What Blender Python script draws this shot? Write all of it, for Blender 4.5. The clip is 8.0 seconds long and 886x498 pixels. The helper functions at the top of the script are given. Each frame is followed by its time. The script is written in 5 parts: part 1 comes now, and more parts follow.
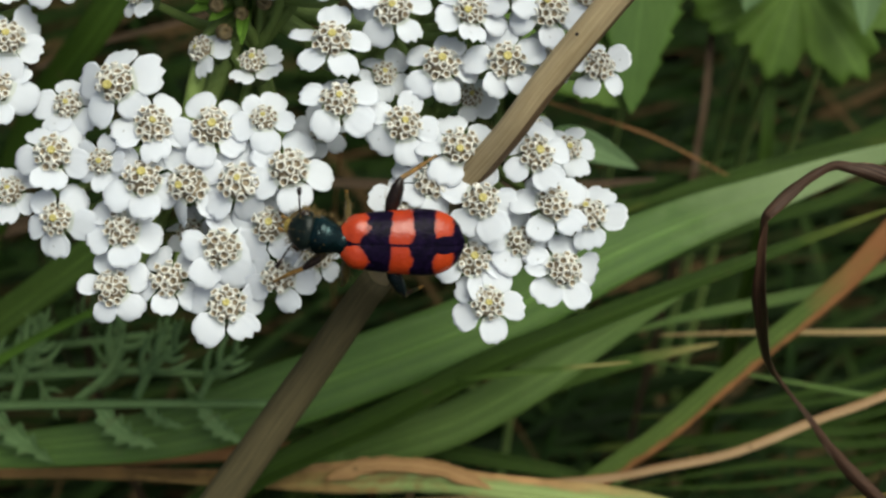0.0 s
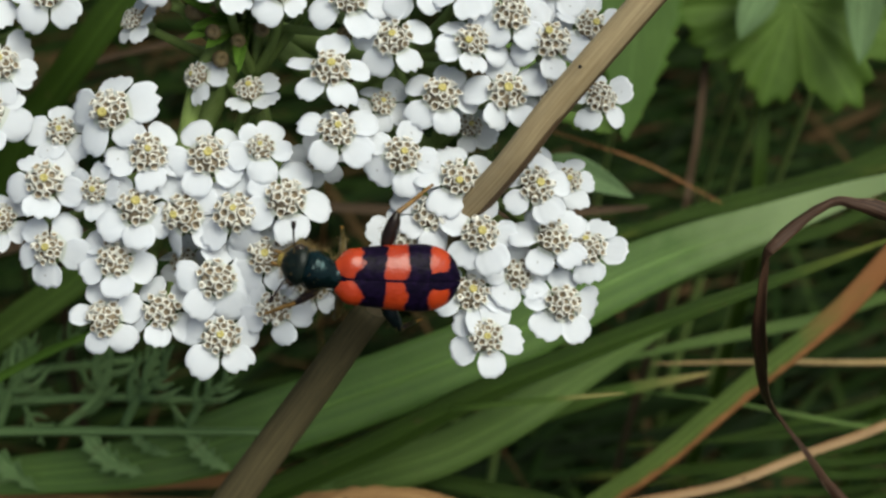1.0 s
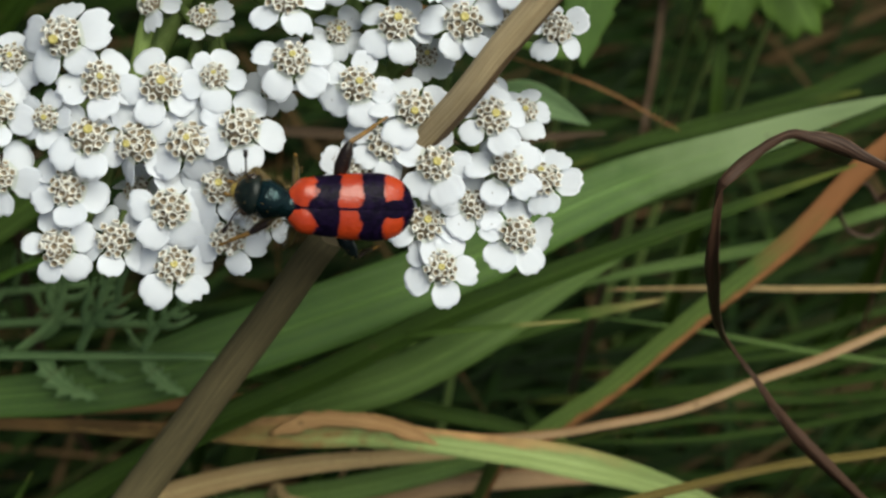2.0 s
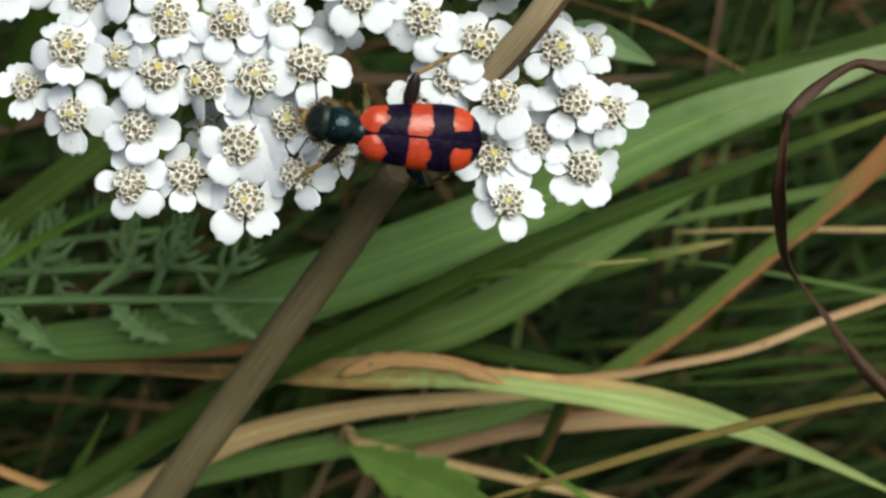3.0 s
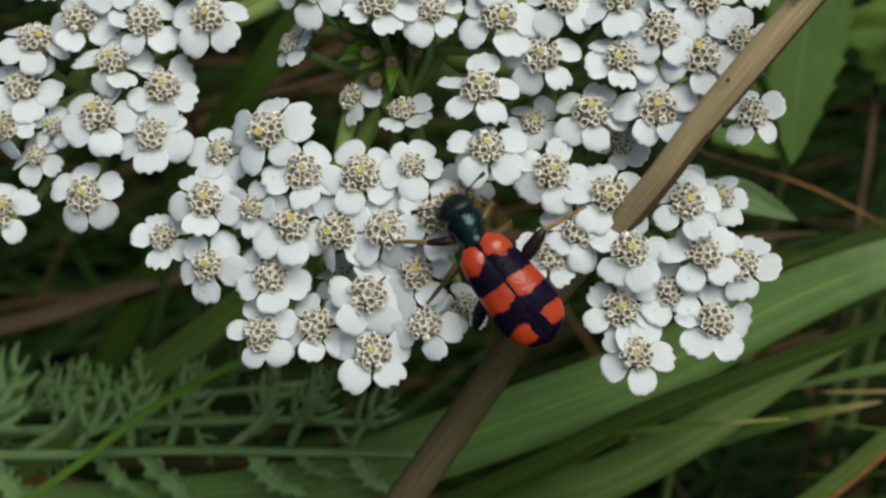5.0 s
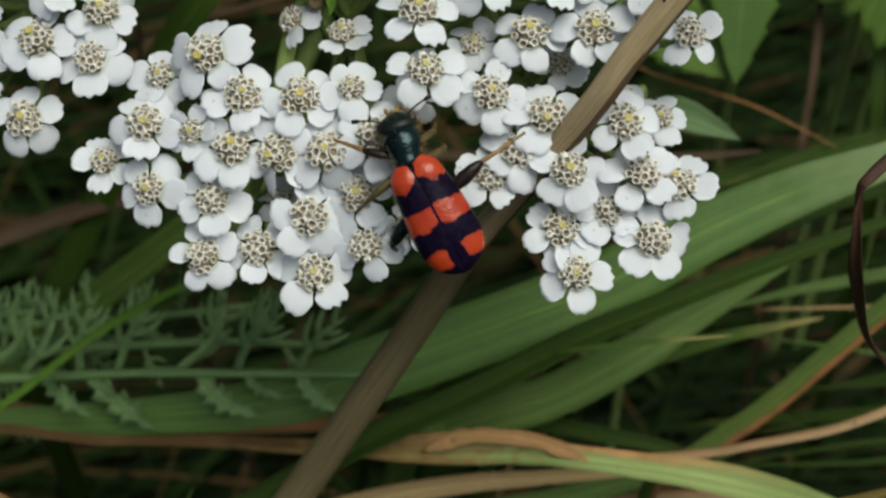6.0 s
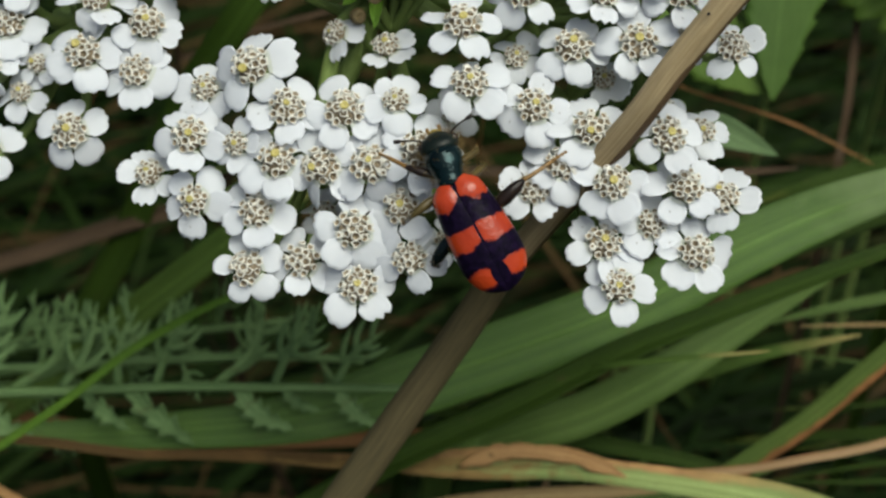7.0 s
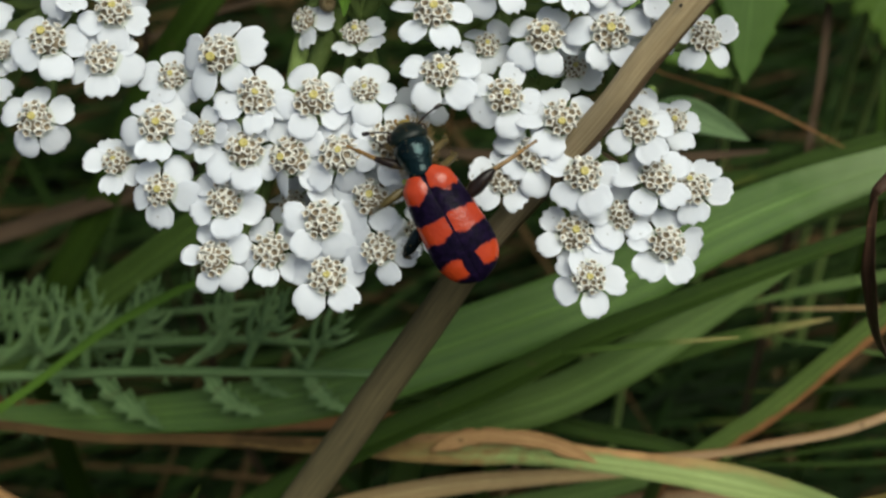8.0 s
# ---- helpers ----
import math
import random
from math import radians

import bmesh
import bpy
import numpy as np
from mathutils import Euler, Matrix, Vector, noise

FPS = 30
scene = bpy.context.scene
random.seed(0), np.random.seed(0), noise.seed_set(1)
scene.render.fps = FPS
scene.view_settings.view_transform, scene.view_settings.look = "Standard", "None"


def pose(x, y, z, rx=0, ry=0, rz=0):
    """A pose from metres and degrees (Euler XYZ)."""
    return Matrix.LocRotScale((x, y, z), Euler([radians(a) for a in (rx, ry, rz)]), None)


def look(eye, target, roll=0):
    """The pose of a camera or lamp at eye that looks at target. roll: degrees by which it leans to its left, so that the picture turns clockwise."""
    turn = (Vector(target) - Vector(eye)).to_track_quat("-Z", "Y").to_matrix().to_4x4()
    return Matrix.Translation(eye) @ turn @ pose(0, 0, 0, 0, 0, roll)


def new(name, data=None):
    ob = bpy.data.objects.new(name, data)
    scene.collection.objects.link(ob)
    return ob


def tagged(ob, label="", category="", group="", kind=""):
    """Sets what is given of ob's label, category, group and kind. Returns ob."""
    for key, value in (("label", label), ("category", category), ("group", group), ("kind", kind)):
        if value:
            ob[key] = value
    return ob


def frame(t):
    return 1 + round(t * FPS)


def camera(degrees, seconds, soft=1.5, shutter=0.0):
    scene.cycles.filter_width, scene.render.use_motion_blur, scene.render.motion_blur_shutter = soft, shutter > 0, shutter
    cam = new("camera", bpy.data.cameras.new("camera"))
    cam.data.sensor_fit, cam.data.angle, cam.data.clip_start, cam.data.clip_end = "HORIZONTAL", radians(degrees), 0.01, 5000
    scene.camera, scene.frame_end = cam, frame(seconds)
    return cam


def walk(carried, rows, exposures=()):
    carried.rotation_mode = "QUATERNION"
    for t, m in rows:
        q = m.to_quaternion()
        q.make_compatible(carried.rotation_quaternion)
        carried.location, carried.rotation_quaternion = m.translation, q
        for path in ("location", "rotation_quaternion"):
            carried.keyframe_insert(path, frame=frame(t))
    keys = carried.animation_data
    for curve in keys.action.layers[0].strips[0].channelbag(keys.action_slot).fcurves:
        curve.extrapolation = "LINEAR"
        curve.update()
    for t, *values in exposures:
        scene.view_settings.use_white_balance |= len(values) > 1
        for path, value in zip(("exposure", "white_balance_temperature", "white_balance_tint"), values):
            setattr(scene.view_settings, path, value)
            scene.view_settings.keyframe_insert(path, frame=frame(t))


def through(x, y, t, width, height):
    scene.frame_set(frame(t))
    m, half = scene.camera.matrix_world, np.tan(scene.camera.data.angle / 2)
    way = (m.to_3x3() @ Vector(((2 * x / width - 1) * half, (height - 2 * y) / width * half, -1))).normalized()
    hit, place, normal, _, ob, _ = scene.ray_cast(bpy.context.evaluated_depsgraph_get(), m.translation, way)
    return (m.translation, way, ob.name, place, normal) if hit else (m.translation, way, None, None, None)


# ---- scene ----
# Local axes of the shot: x along the picture, y up it, z towards the lens, in mm from the middle of the flower plate.
SITE = pose(0, 0, 0.12, 35, 0, 0)
MM = 0.001

# ---- camera and its walk ----
cam = camera(30, 8.0, soft=2.5)
cam.data.dof.use_dof, cam.data.dof.focus_distance, cam.data.dof.aperture_fstop = True, 0.110, 48.0
walk(cam, [
    (0, SITE @ pose(-0.00034, 0.00021, 0.11196, 0.211, -2.683, -0.415)),
    (0.2, SITE @ pose(-0.00065, 0.00043, 0.11173, 0.285, -2.629, -0.229)),
    (0.5, SITE @ pose(-0.00112, 0.00077, 0.11139, 0.929, -3.327, -0.011)),
    (0.8, SITE @ pose(-0.00153, 0.00133, 0.11079, 0.540, -3.683, 0.055)),
    (1, SITE @ pose(-0.00180, 0.00171, 0.11039, 0.543, -3.544, 0.104)),
    (1.2, SITE @ pose(-0.00206, 0.00207, 0.11028, 0.095, -3.311, 0.266)),
    (1.5, SITE @ pose(-0.00245, 0.00260, 0.11011, 0.021, -4.249, 0.492)),
    (1.7, SITE @ pose(-0.00193, 0.00303, 0.11028, -0.950, -4.855, 0.586)),
    (2.8, SITE @ pose(-0.00106, 0.00147, 0.11134, -3.928, -4.315, 0.010)),
    (3, SITE @ pose(-0.00157, 0.00060, 0.11140, -3.546, -2.657, -0.216)),
    (3.2, SITE @ pose(-0.00155, 0.00009, 0.11156, -2.772, -1.182, -0.223)),
    (3.5, SITE @ pose(-0.00153, -0.00068, 0.11180, -0.468, -0.033, -0.194)),
    (3.8, SITE @ pose(-0.00037, -0.00145, 0.11191, 1.425, 2.166, -0.001)),
    (4, SITE @ pose(0.00041, -0.00196, 0.11198, 2.632, 2.634, 0.025)),
    (4.2, SITE @ pose(-0.00017, -0.00185, 0.11171, 3.672, 2.152, 0.129)),
    (5.3, SITE @ pose(0.00186, -0.00024, 0.11108, 1.189, 3.500, 0.183)),
    (5.5, SITE @ pose(0.00205, -0.00047, 0.11145, 0.516, 2.721, -0.133)),
    (5.8, SITE @ pose(0.00251, -0.00046, 0.11159, 0.190, 1.994, -0.288)),
    (6, SITE @ pose(0.00282, -0.00045, 0.11169, -0.517, 1.968, -0.278)),
    (6.2, SITE @ pose(0.00258, -0.00073, 0.11184, -0.203, 1.767, -0.360)),
    (6.5, SITE @ pose(0.00222, -0.00114, 0.11206, -0.354, 1.857, -0.402)),
    (6.8, SITE @ pose(0.00166, -0.00117, 0.11207, 0.167, 2.251, -0.227)),
    (7, SITE @ pose(0.00128, -0.00119, 0.11208, 0.308, 2.666, -0.087)),
    (7.2, SITE @ pose(0.00119, -0.00093, 0.11197, 0.556, 2.864, 0.052)),
    (7.5, SITE @ pose(0.00105, -0.00055, 0.11180, 0.452, 2.722, 0.185)),
    (7.8, SITE @ pose(0.00124, 0.00021, 0.11154, -0.786, 1.831, 0.174)),
    (8, SITE @ pose(0.00136, 0.00071, 0.11137, -0.984, 1.678, 0.018)),
], exposures=[(0, 0.0, 6700, -3), (1.7, -0.05, 6700, -3), (2.8, 0.28, 6700, -3), (3.5, 0.29, 6700, -3), (4.0, 0.02, 6700, -3), (4.2, -0.06, 6700, -3), (5.4, -0.36, 6700, -3), (6.2, -0.20, 6700, -3), (7, -0.12, 6700, -3), (8, -0.09, 6700, -3)])

# ---- world and sun: bright overcast ----
world = bpy.data.worlds.new("sky")
scene.world = world
world.use_nodes = True
sky = world.node_tree.nodes.new("ShaderNodeTexSky")
sky.sky_type, sky.sun_disc = "NISHITA", False
sky.sun_elevation, sky.sun_rotation = radians(71), radians(108)
sky.air_density, sky.dust_density, sky.ozone_density = 0.7, 6.0, 0.6
world.node_tree.links.new(sky.outputs[0], world.node_tree.nodes["Background"].inputs[0])
world.node_tree.nodes["Background"].inputs[1].default_value = 0.097
sun_data = bpy.data.lights.new("sun", "SUN")
sun_data.energy, sun_data.angle, sun_data.color = 2.75, radians(46), (1.0, 0.99, 0.97)
sun = new("sun", sun_data)
sun.matrix_world = look((0.30, -0.10, 0.9), (0, 0, 0))


# ---- materials ----
class Nodes:
    """A small builder of node materials."""

    def __init__(self, name):
        self.mat = bpy.data.materials.new(name)
        self.mat.use_nodes = True
        self.tree = self.mat.node_tree
        self.bsdf = self.tree.nodes["Principled BSDF"]
        self.out = self.tree.nodes["Material Output"]
        self.coord = self.add("ShaderNodeTexCoord")

    def add(self, kind, **values):
        node = self.tree.nodes.new(kind)
        for key, value in values.items():
            setattr(node, key, value)
        return node

    def link(self, a, b):
        self.tree.links.new(a, b)

    def put(self, socket, value):
        if isinstance(value, bpy.types.NodeSocket):
            self.link(value, socket)
        else:
            socket.default_value = value

    def noise(self, scale, detail=3.0, stretch=None, space="Object", rough=0.6):
        node = self.add("ShaderNodeTexNoise")
        node.inputs["Scale"].default_value, node.inputs["Detail"].default_value = scale, detail
        node.inputs["Roughness"].default_value = rough
        source = self.coord.outputs[space]
        if stretch:
            mapping = self.add("ShaderNodeMapping")
            mapping.inputs["Scale"].default_value = stretch
            self.link(source, mapping.inputs[0])
            source = mapping.outputs[0]
        self.link(source, node.inputs["Vector"])
        return node.outputs["Fac"]

    def math(self, op, a, b=0.0, c=0.0):
        node = self.add("ShaderNodeMath", operation=op)
        for socket, value in zip(node.inputs, (a, b, c)):
            self.put(socket, value)
        return node.outputs[0]

    def ramp(self, fac, *stops):
        node = self.add("ShaderNodeValToRGB")
        bar = node.color_ramp.elements
        while len(bar) < len(stops):
            bar.new(0.5)
        for e, (at, col) in zip(bar, stops):
            e.position, e.color = at, (*col, 1) if len(col) == 3 else col
        self.link(fac, node.inputs[0])
        return node.outputs[0]

    def mix(self, fac, a, b, blend="MIX"):
        node = self.add("ShaderNodeMix", data_type="RGBA", blend_type=blend)
        self.put(node.inputs[0], fac)
        for socket, value in ((node.inputs[6], a), (node.inputs[7], b)):
            self.put(socket, (*value, 1) if isinstance(value, tuple) else value)
        return node.outputs[2]

    def uv(self):
        node = self.add("ShaderNodeSeparateXYZ")
        self.link(self.coord.outputs["UV"], node.inputs[0])
        return node.outputs[0], node.outputs[1]

    def island(self):
        return self.add("ShaderNodeNewGeometry").outputs["Random Per Island"]

    def who(self):
        return self.add("ShaderNodeObjectInfo").outputs["Random"]

    def bump(self, height, strength=0.3, distance=0.0002):
        node = self.add("ShaderNodeBump")
        node.inputs["Strength"].default_value, node.inputs["Distance"].default_value = strength, distance
        self.link(height, node.inputs["Height"])
        self.link(node.outputs[0], self.bsdf.inputs["Normal"])

    def finish(self, colour, rough=0.5, metal=0.0, spec=0.5, through=0.0, through_colour=None, coat=0.0):
        b = self.bsdf
        self.put(b.inputs["Base Color"], (*colour, 1) if isinstance(colour, tuple) else colour)
        self.put(b.inputs["Roughness"], rough)
        self.put(b.inputs["Metallic"], metal)
        self.put(b.inputs["Specular IOR Level"], spec)
        self.put(b.inputs["Coat Weight"], coat)
        if through:
            t = self.add("ShaderNodeBsdfTranslucent")
            c = through_colour if through_colour is not None else colour
            self.put(t.inputs[0], (*c, 1) if isinstance(c, tuple) else c)
            m = self.add("ShaderNodeMixShader")
            m.inputs[0].default_value = through
            self.link(b.outputs[0], m.inputs[1])
            self.link(t.outputs[0], m.inputs[2])
            self.link(m.outputs[0], self.out.inputs[0])
        return self.mat


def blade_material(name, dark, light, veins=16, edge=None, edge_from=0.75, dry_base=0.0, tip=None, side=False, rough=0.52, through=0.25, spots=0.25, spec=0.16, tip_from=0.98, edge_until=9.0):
    """A long leaf: veins along it, blotches, and where given a dry edge (v near 1) and a dry or sheen-pale tip (u near
    1).
    """
    n = Nodes(name)
    u, v = n.uv()
    run = n.math("MULTIPLY_ADD", n.math("ABSOLUTE", n.math("SUBTRACT", v, 0.5)), -1.1, u) if side else v
    vein = n.math("ABSOLUTE", n.math("SINE", n.math("MULTIPLY", run, math.pi * veins)))
    fine = n.noise(60, 3, (2, 2, 1) if side else (0.35, 14, 1), "UV")
    blotch = n.noise(140, 4)
    stripe = n.ramp(n.noise(20, 3, (0.03, 0.42, 1), "UV"), (0.42, (0, 0, 0)), (0.60, (1, 1, 1)))
    col = n.mix(n.math("MULTIPLY_ADD", blotch, 1.5, -0.3), dark, light)
    col = n.mix(n.math("MULTIPLY", n.math("SUBTRACT", 1.0, vein), 0.05 if side else 0.45), col, tuple(min(1, c * 1.7 + 0.01) for c in light))
    col = n.mix(n.math("MULTIPLY", n.ramp(fine, (0.35, (0, 0, 0)), (0.7, (1, 1, 1))), 0.25 if side else 0.6), col, tuple(c * 0.55 for c in dark))
    if not side:
        col = n.mix(n.math("MULTIPLY", stripe, 0.5), col, tuple(c * 0.5 for c in dark))
    rib = n.math("LESS_THAN", n.math("ABSOLUTE", n.math("SUBTRACT", v, 0.5)), 0.025)
    col = n.mix(n.math("MULTIPLY", rib, 0.12), col, tuple(min(1, c * 1.8 + 0.02) for c in light))
    if edge:
        wander = n.math("MULTIPLY_ADD", n.noise(9, 4, (3, 0.2, 1), "UV"), 0.55, -0.27)
        k = n.math("MULTIPLY", n.math("SUBTRACT", n.math("ADD", v, wander), edge_from), 9.0)
        k = n.math("MINIMUM", n.math("MAXIMUM", k, 0.0), 1.0)
        dry = n.ramp(n.noise(330, 4), (0.3, tuple(c * 0.55 for c in edge)), (0.65, edge))
        if dry_base:
            low = n.math("MULTIPLY", n.math("SUBTRACT", n.math("ADD", dry_base, wander), u), 8.0)
            col = n.mix(n.math("MINIMUM", n.math("MAXIMUM", low, 0.0), 0.85), col, n.ramp(n.noise(250, 4), (0.3, (0.20, 0.10, 0.034)), (0.7, (0.46, 0.27, 0.10))))
        k = n.math("MULTIPLY", k, n.math("MINIMUM", n.math("MAXIMUM", n.math("MULTIPLY", n.math("SUBTRACT", edge_until, u), 10.0), 0.0), 1.0))
        col = n.mix(k, col, dry)
        if dry_base:
            # Darker brown towards the base: dry leaf, plus the shade it lies in.
            dim = n.math("MULTIPLY", n.math("SUBTRACT", n.math("ADD", dry_base - 0.13, wander), u), 7.0)
            col = n.mix(n.math("MINIMUM", n.math("MAXIMUM", dim, 0.0), 0.92), col, n.ramp(n.noise(180, 4), (0.3, (0.055, 0.034, 0.013)), (0.7, (0.150, 0.085, 0.030))))
    if tip:
        k = n.math("MULTIPLY", n.math("SUBTRACT", n.math("ADD", u, n.math("MULTIPLY", blotch, 0.2)), tip_from), 8.0)
        col = n.mix(n.math("MINIMUM", n.math("MAXIMUM", k, 0.0), 1.0), col, tip)
    specks = n.ramp(n.noise(700, 2), (0.66, (0, 0, 0)), (0.72, (1, 1, 1)))
    col = n.mix(n.math("MULTIPLY", specks, spots), col, (0.10, 0.07, 0.03))
    n.bump(n.math("ADD", n.math("MULTIPLY", vein, 0.15 if side else 1.0), n.math("MULTIPLY", fine, 0.6)), 0.35, 0.00012)
    return n.finish(col, rough, through=through, spec=spec)


def stalk_material(name, dark, light, streak=40.0, rough=0.6):
    n = Nodes(name)
    grain = n.noise(streak, 5, (0.12, 1.6, 1), "UV", 0.7)
    blotch = n.noise(260, 3)
    col = n.ramp(grain, (0.3, dark), (0.52, tuple((a + b) / 2 for a, b in zip(dark, light))), (0.72, light))
    col = n.mix(n.math("MULTIPLY", n.math("SUBTRACT", 1.0, blotch), 0.5), col, tuple(c * 0.55 for c in dark))
    n.bump(grain, 0.5, 0.00015)
    return n.finish(col, rough, spec=0.3)


def island_material(name, stops, rough=0.55, through=0.2):
    """Many small pieces in one mesh, each its own tint."""
    n = Nodes(name)
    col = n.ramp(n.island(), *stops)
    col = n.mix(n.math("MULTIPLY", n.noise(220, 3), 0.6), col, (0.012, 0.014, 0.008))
    n.bump(n.noise(900, 2), 0.2, 0.0001)
    return n.finish(col, rough, through=through, spec=0.05)


def petal_material():
    n = Nodes("white_petal")
    u, v = n.uv()
    furrow = n.math("ABSOLUTE", n.math("SINE", n.math("MULTIPLY", v, math.pi * 5)))
    tint = n.ramp(n.noise(500, 3), (0.3, (0.80, 0.825, 0.885)), (0.7, (0.88, 0.90, 0.95)))
    tint = n.mix(n.math("MULTIPLY", n.who(), 0.35), tint, (0.88, 0.89, 0.935))
    speck = n.ramp(n.noise(1500, 1), (0.80, (0, 0, 0)), (0.815, (1, 1, 1)))
    tint = n.mix(n.math("MULTIPLY", n.math("MULTIPLY", speck, 0.8), n.math("GREATER_THAN", n.who(), 0.72)), tint, (0.10, 0.08, 0.06))
    base = n.math("MULTIPLY", n.math("LESS_THAN", u, 0.16), 0.5)
    tint = n.mix(base, tint, (0.62, 0.66, 0.48))
    n.bump(n.math("ADD", n.math("MULTIPLY", furrow, 0.3), n.noise(1200, 2)), 0.15, 0.00006)
    return n.finish(tint, 0.62, spec=0.25, through=0.42, through_colour=(0.89, 0.905, 0.935))


def speckled(name, a, b, scale, rough=0.6, bump=0.3, metal=0.0, spec=0.5, through=0.0, coat=0.0):
    n = Nodes(name)
    f = n.noise(scale, 4)
    n.bump(f, bump, 0.0001)
    return n.finish(n.ramp(f, (0.32, a), (0.68, b)), rough, metal, spec, through, None, coat)


def elytron_material():
    """Orange-red wing case with two blue-black cross bands, a dark tip and a dark seam."""
    n = Nodes("banded_elytron")
    u, v = n.uv()
    wob = n.math("MULTIPLY_ADD", n.noise(420, 3), 0.16, -0.08)
    x = n.math("ADD", u, wob)

    flare = n.math("MULTIPLY", n.math("MAXIMUM", n.math("MULTIPLY_ADD", v, -4.5, 1.0), 0.0), 0.05)

    def band(centre, half):
        d = n.math("SUBTRACT", half, n.math("ABSOLUTE", n.math("SUBTRACT", x, centre)))
        return n.math("MINIMUM", n.math("MAXIMUM", n.math("MULTIPLY", d, 40.0), 0.0), 1.0)

    x = n.math("ADD", x, n.math("MULTIPLY_ADD", n.noise(1500, 2), 0.07, -0.035))
    late = n.math("MULTIPLY_ADD", v, -0.02, 0.662)
    near = n.math("MAXIMUM", n.math("MULTIPLY_ADD", v, -3.0, 1.0), 0.0)
    early = n.math("MULTIPLY_ADD", near, -0.050, 0.275)
    dark = n.math("MAXIMUM", band(early, n.math("MULTIPLY_ADD", near, 0.040, 0.102)), band(late, n.math("ADD", flare, 0.103)))
    dark = n.math("MAXIMUM", dark, band(1.0, 0.118))
    rear = n.math("MINIMUM", n.math("MAXIMUM", n.math("MULTIPLY_ADD", u, 3.2, -1.9), 0.0), 1.0)
    wide = n.math("ADD", n.math("MULTIPLY_ADD", rear, 0.13, 0.018), n.math("MULTIPLY", n.math("MULTIPLY", wob, 1.6), n.math("ADD", rear, 0.1)))
    seam = n.math("MULTIPLY", n.math("LESS_THAN", v, n.math("MAXIMUM", wide, 0.016)), n.math("GREATER_THAN", u, 0.06))
    dark = n.math("MAXIMUM", dark, seam)
    nape = n.math("MULTIPLY", n.math("LESS_THAN", n.math("ADD", v, u), 0.08), n.math("LESS_THAN", u, 0.08))
    dark = n.math("MAXIMUM", dark, nape)
    pits = n.noise(2600, 2)
    red = n.ramp(n.noise(300, 3), (0.3, (0.32, 0.027, 0.007)), (0.7, (0.47, 0.052, 0.012)))
    black = n.ramp(pits, (0.35, (0.003, 0.002, 0.007)), (0.7, (0.010, 0.005, 0.022)))
    n.bump(n.math("ADD", pits, n.math("MULTIPLY", n.noise(900, 2), 0.6)), 0.55, 0.00010)
    return n.finish(n.mix(dark, red, black), n.math("MULTIPLY_ADD", dark, 0.10, 0.25), spec=n.math("MULTIPLY_ADD", dark, -0.42, 0.48))


def cuticle_material():
    """Metallic teal with fine cross wrinkles and pits that break up its shine."""
    n = Nodes("teal_cuticle")
    wrinkle = n.noise(420, 3, (2.2, 0.8, 1.0))
    pits = n.noise(3200, 2)
    n.bump(n.math("ADD", wrinkle, n.math("MULTIPLY", pits, 0.18)), 0.75, 0.00028)
    return n.finish(n.ramp(n.noise(700, 3), (0.3, (0.002, 0.007, 0.008)), (0.7, (0.008, 0.029, 0.032))), 0.15, 0.6, 0.5)


PETAL = petal_material()
CREAM = speckled("cream_floret", (0.72, 0.695, 0.62), (0.89, 0.875, 0.82), 1500, 0.6, 0.3, through=0.12)
FLORET_HOLE = speckled("brown_floret_throat", (0.145, 0.11, 0.07), (0.36, 0.29, 0.195), 1600, 0.8)
ANTHER = speckled("yellow_anther", (0.32, 0.27, 0.06), (0.54, 0.47, 0.18), 2600, 0.6)
INVOLUCRE = speckled("green_involucre", (0.07, 0.11, 0.03), (0.20, 0.25, 0.09), 900, 0.6)
YARROW_STEM = stalk_material("yarrow_stem", (0.15, 0.22, 0.045), (0.32, 0.42, 0.14))
BUD = speckled("brown_bud", (0.07, 0.055, 0.022), (0.24, 0.17, 0.075), 1500, 0.7)
ELYTRON = elytron_material()
TEAL = cuticle_material()
HEAD_DARK = speckled("dark_head_cuticle", (0.003, 0.006, 0.006), (0.010, 0.016, 0.013), 2600, 0.34, 0.3, 0.1, spec=0.2)
LEG_OLIVE = speckled("olive_amber_leg", (0.048, 0.036, 0.012), (0.15, 0.108, 0.035), 1300, 0.3, through=0.2)
MOUTH = speckled("yellow_mouth", (0.22, 0.16, 0.03), (0.42, 0.31, 0.07), 1800, 0.5)
LEG_DARK = speckled("dark_leg", (0.006, 0.004, 0.004), (0.020, 0.011, 0.009), 1500, 0.30, 0.2, 0.0, spec=0.25)
LEG_TEAL = speckled("dark_teal_leg", (0.003, 0.006, 0.007), (0.009, 0.017, 0.019), 1500, 0.26, 0.2, 0.3, spec=0.3)
LEG_AMBER = speckled("amber_leg", (0.11, 0.055, 0.012), (0.28, 0.155, 0.04), 1300, 0.4)
EYE = speckled("brown_eye", (0.012, 0.008, 0.006), (0.05, 0.03, 0.02), 4000, 0.25)
HAIR = speckled("golden_hair", (0.10, 0.065, 0.024), (0.26, 0.18, 0.075), 900, 0.8, spec=0.15)
# Leaf green toned down in colour for leaves that lie in shade.
SHADED_LEAF = blade_material("shaded_green_leaf", (0.044, 0.092, 0.014), (0.088, 0.160, 0.028), 7, (0.20, 0.14, 0.05), 1.03, side=True)
# Darker version of the dry red blade, with shade put into its brown.
SHADE_BROWN = blade_material("shaded_brown_blade", (0.050, 0.034, 0.020), (0.115, 0.074, 0.043), 10, rough=0.7, through=0.08)
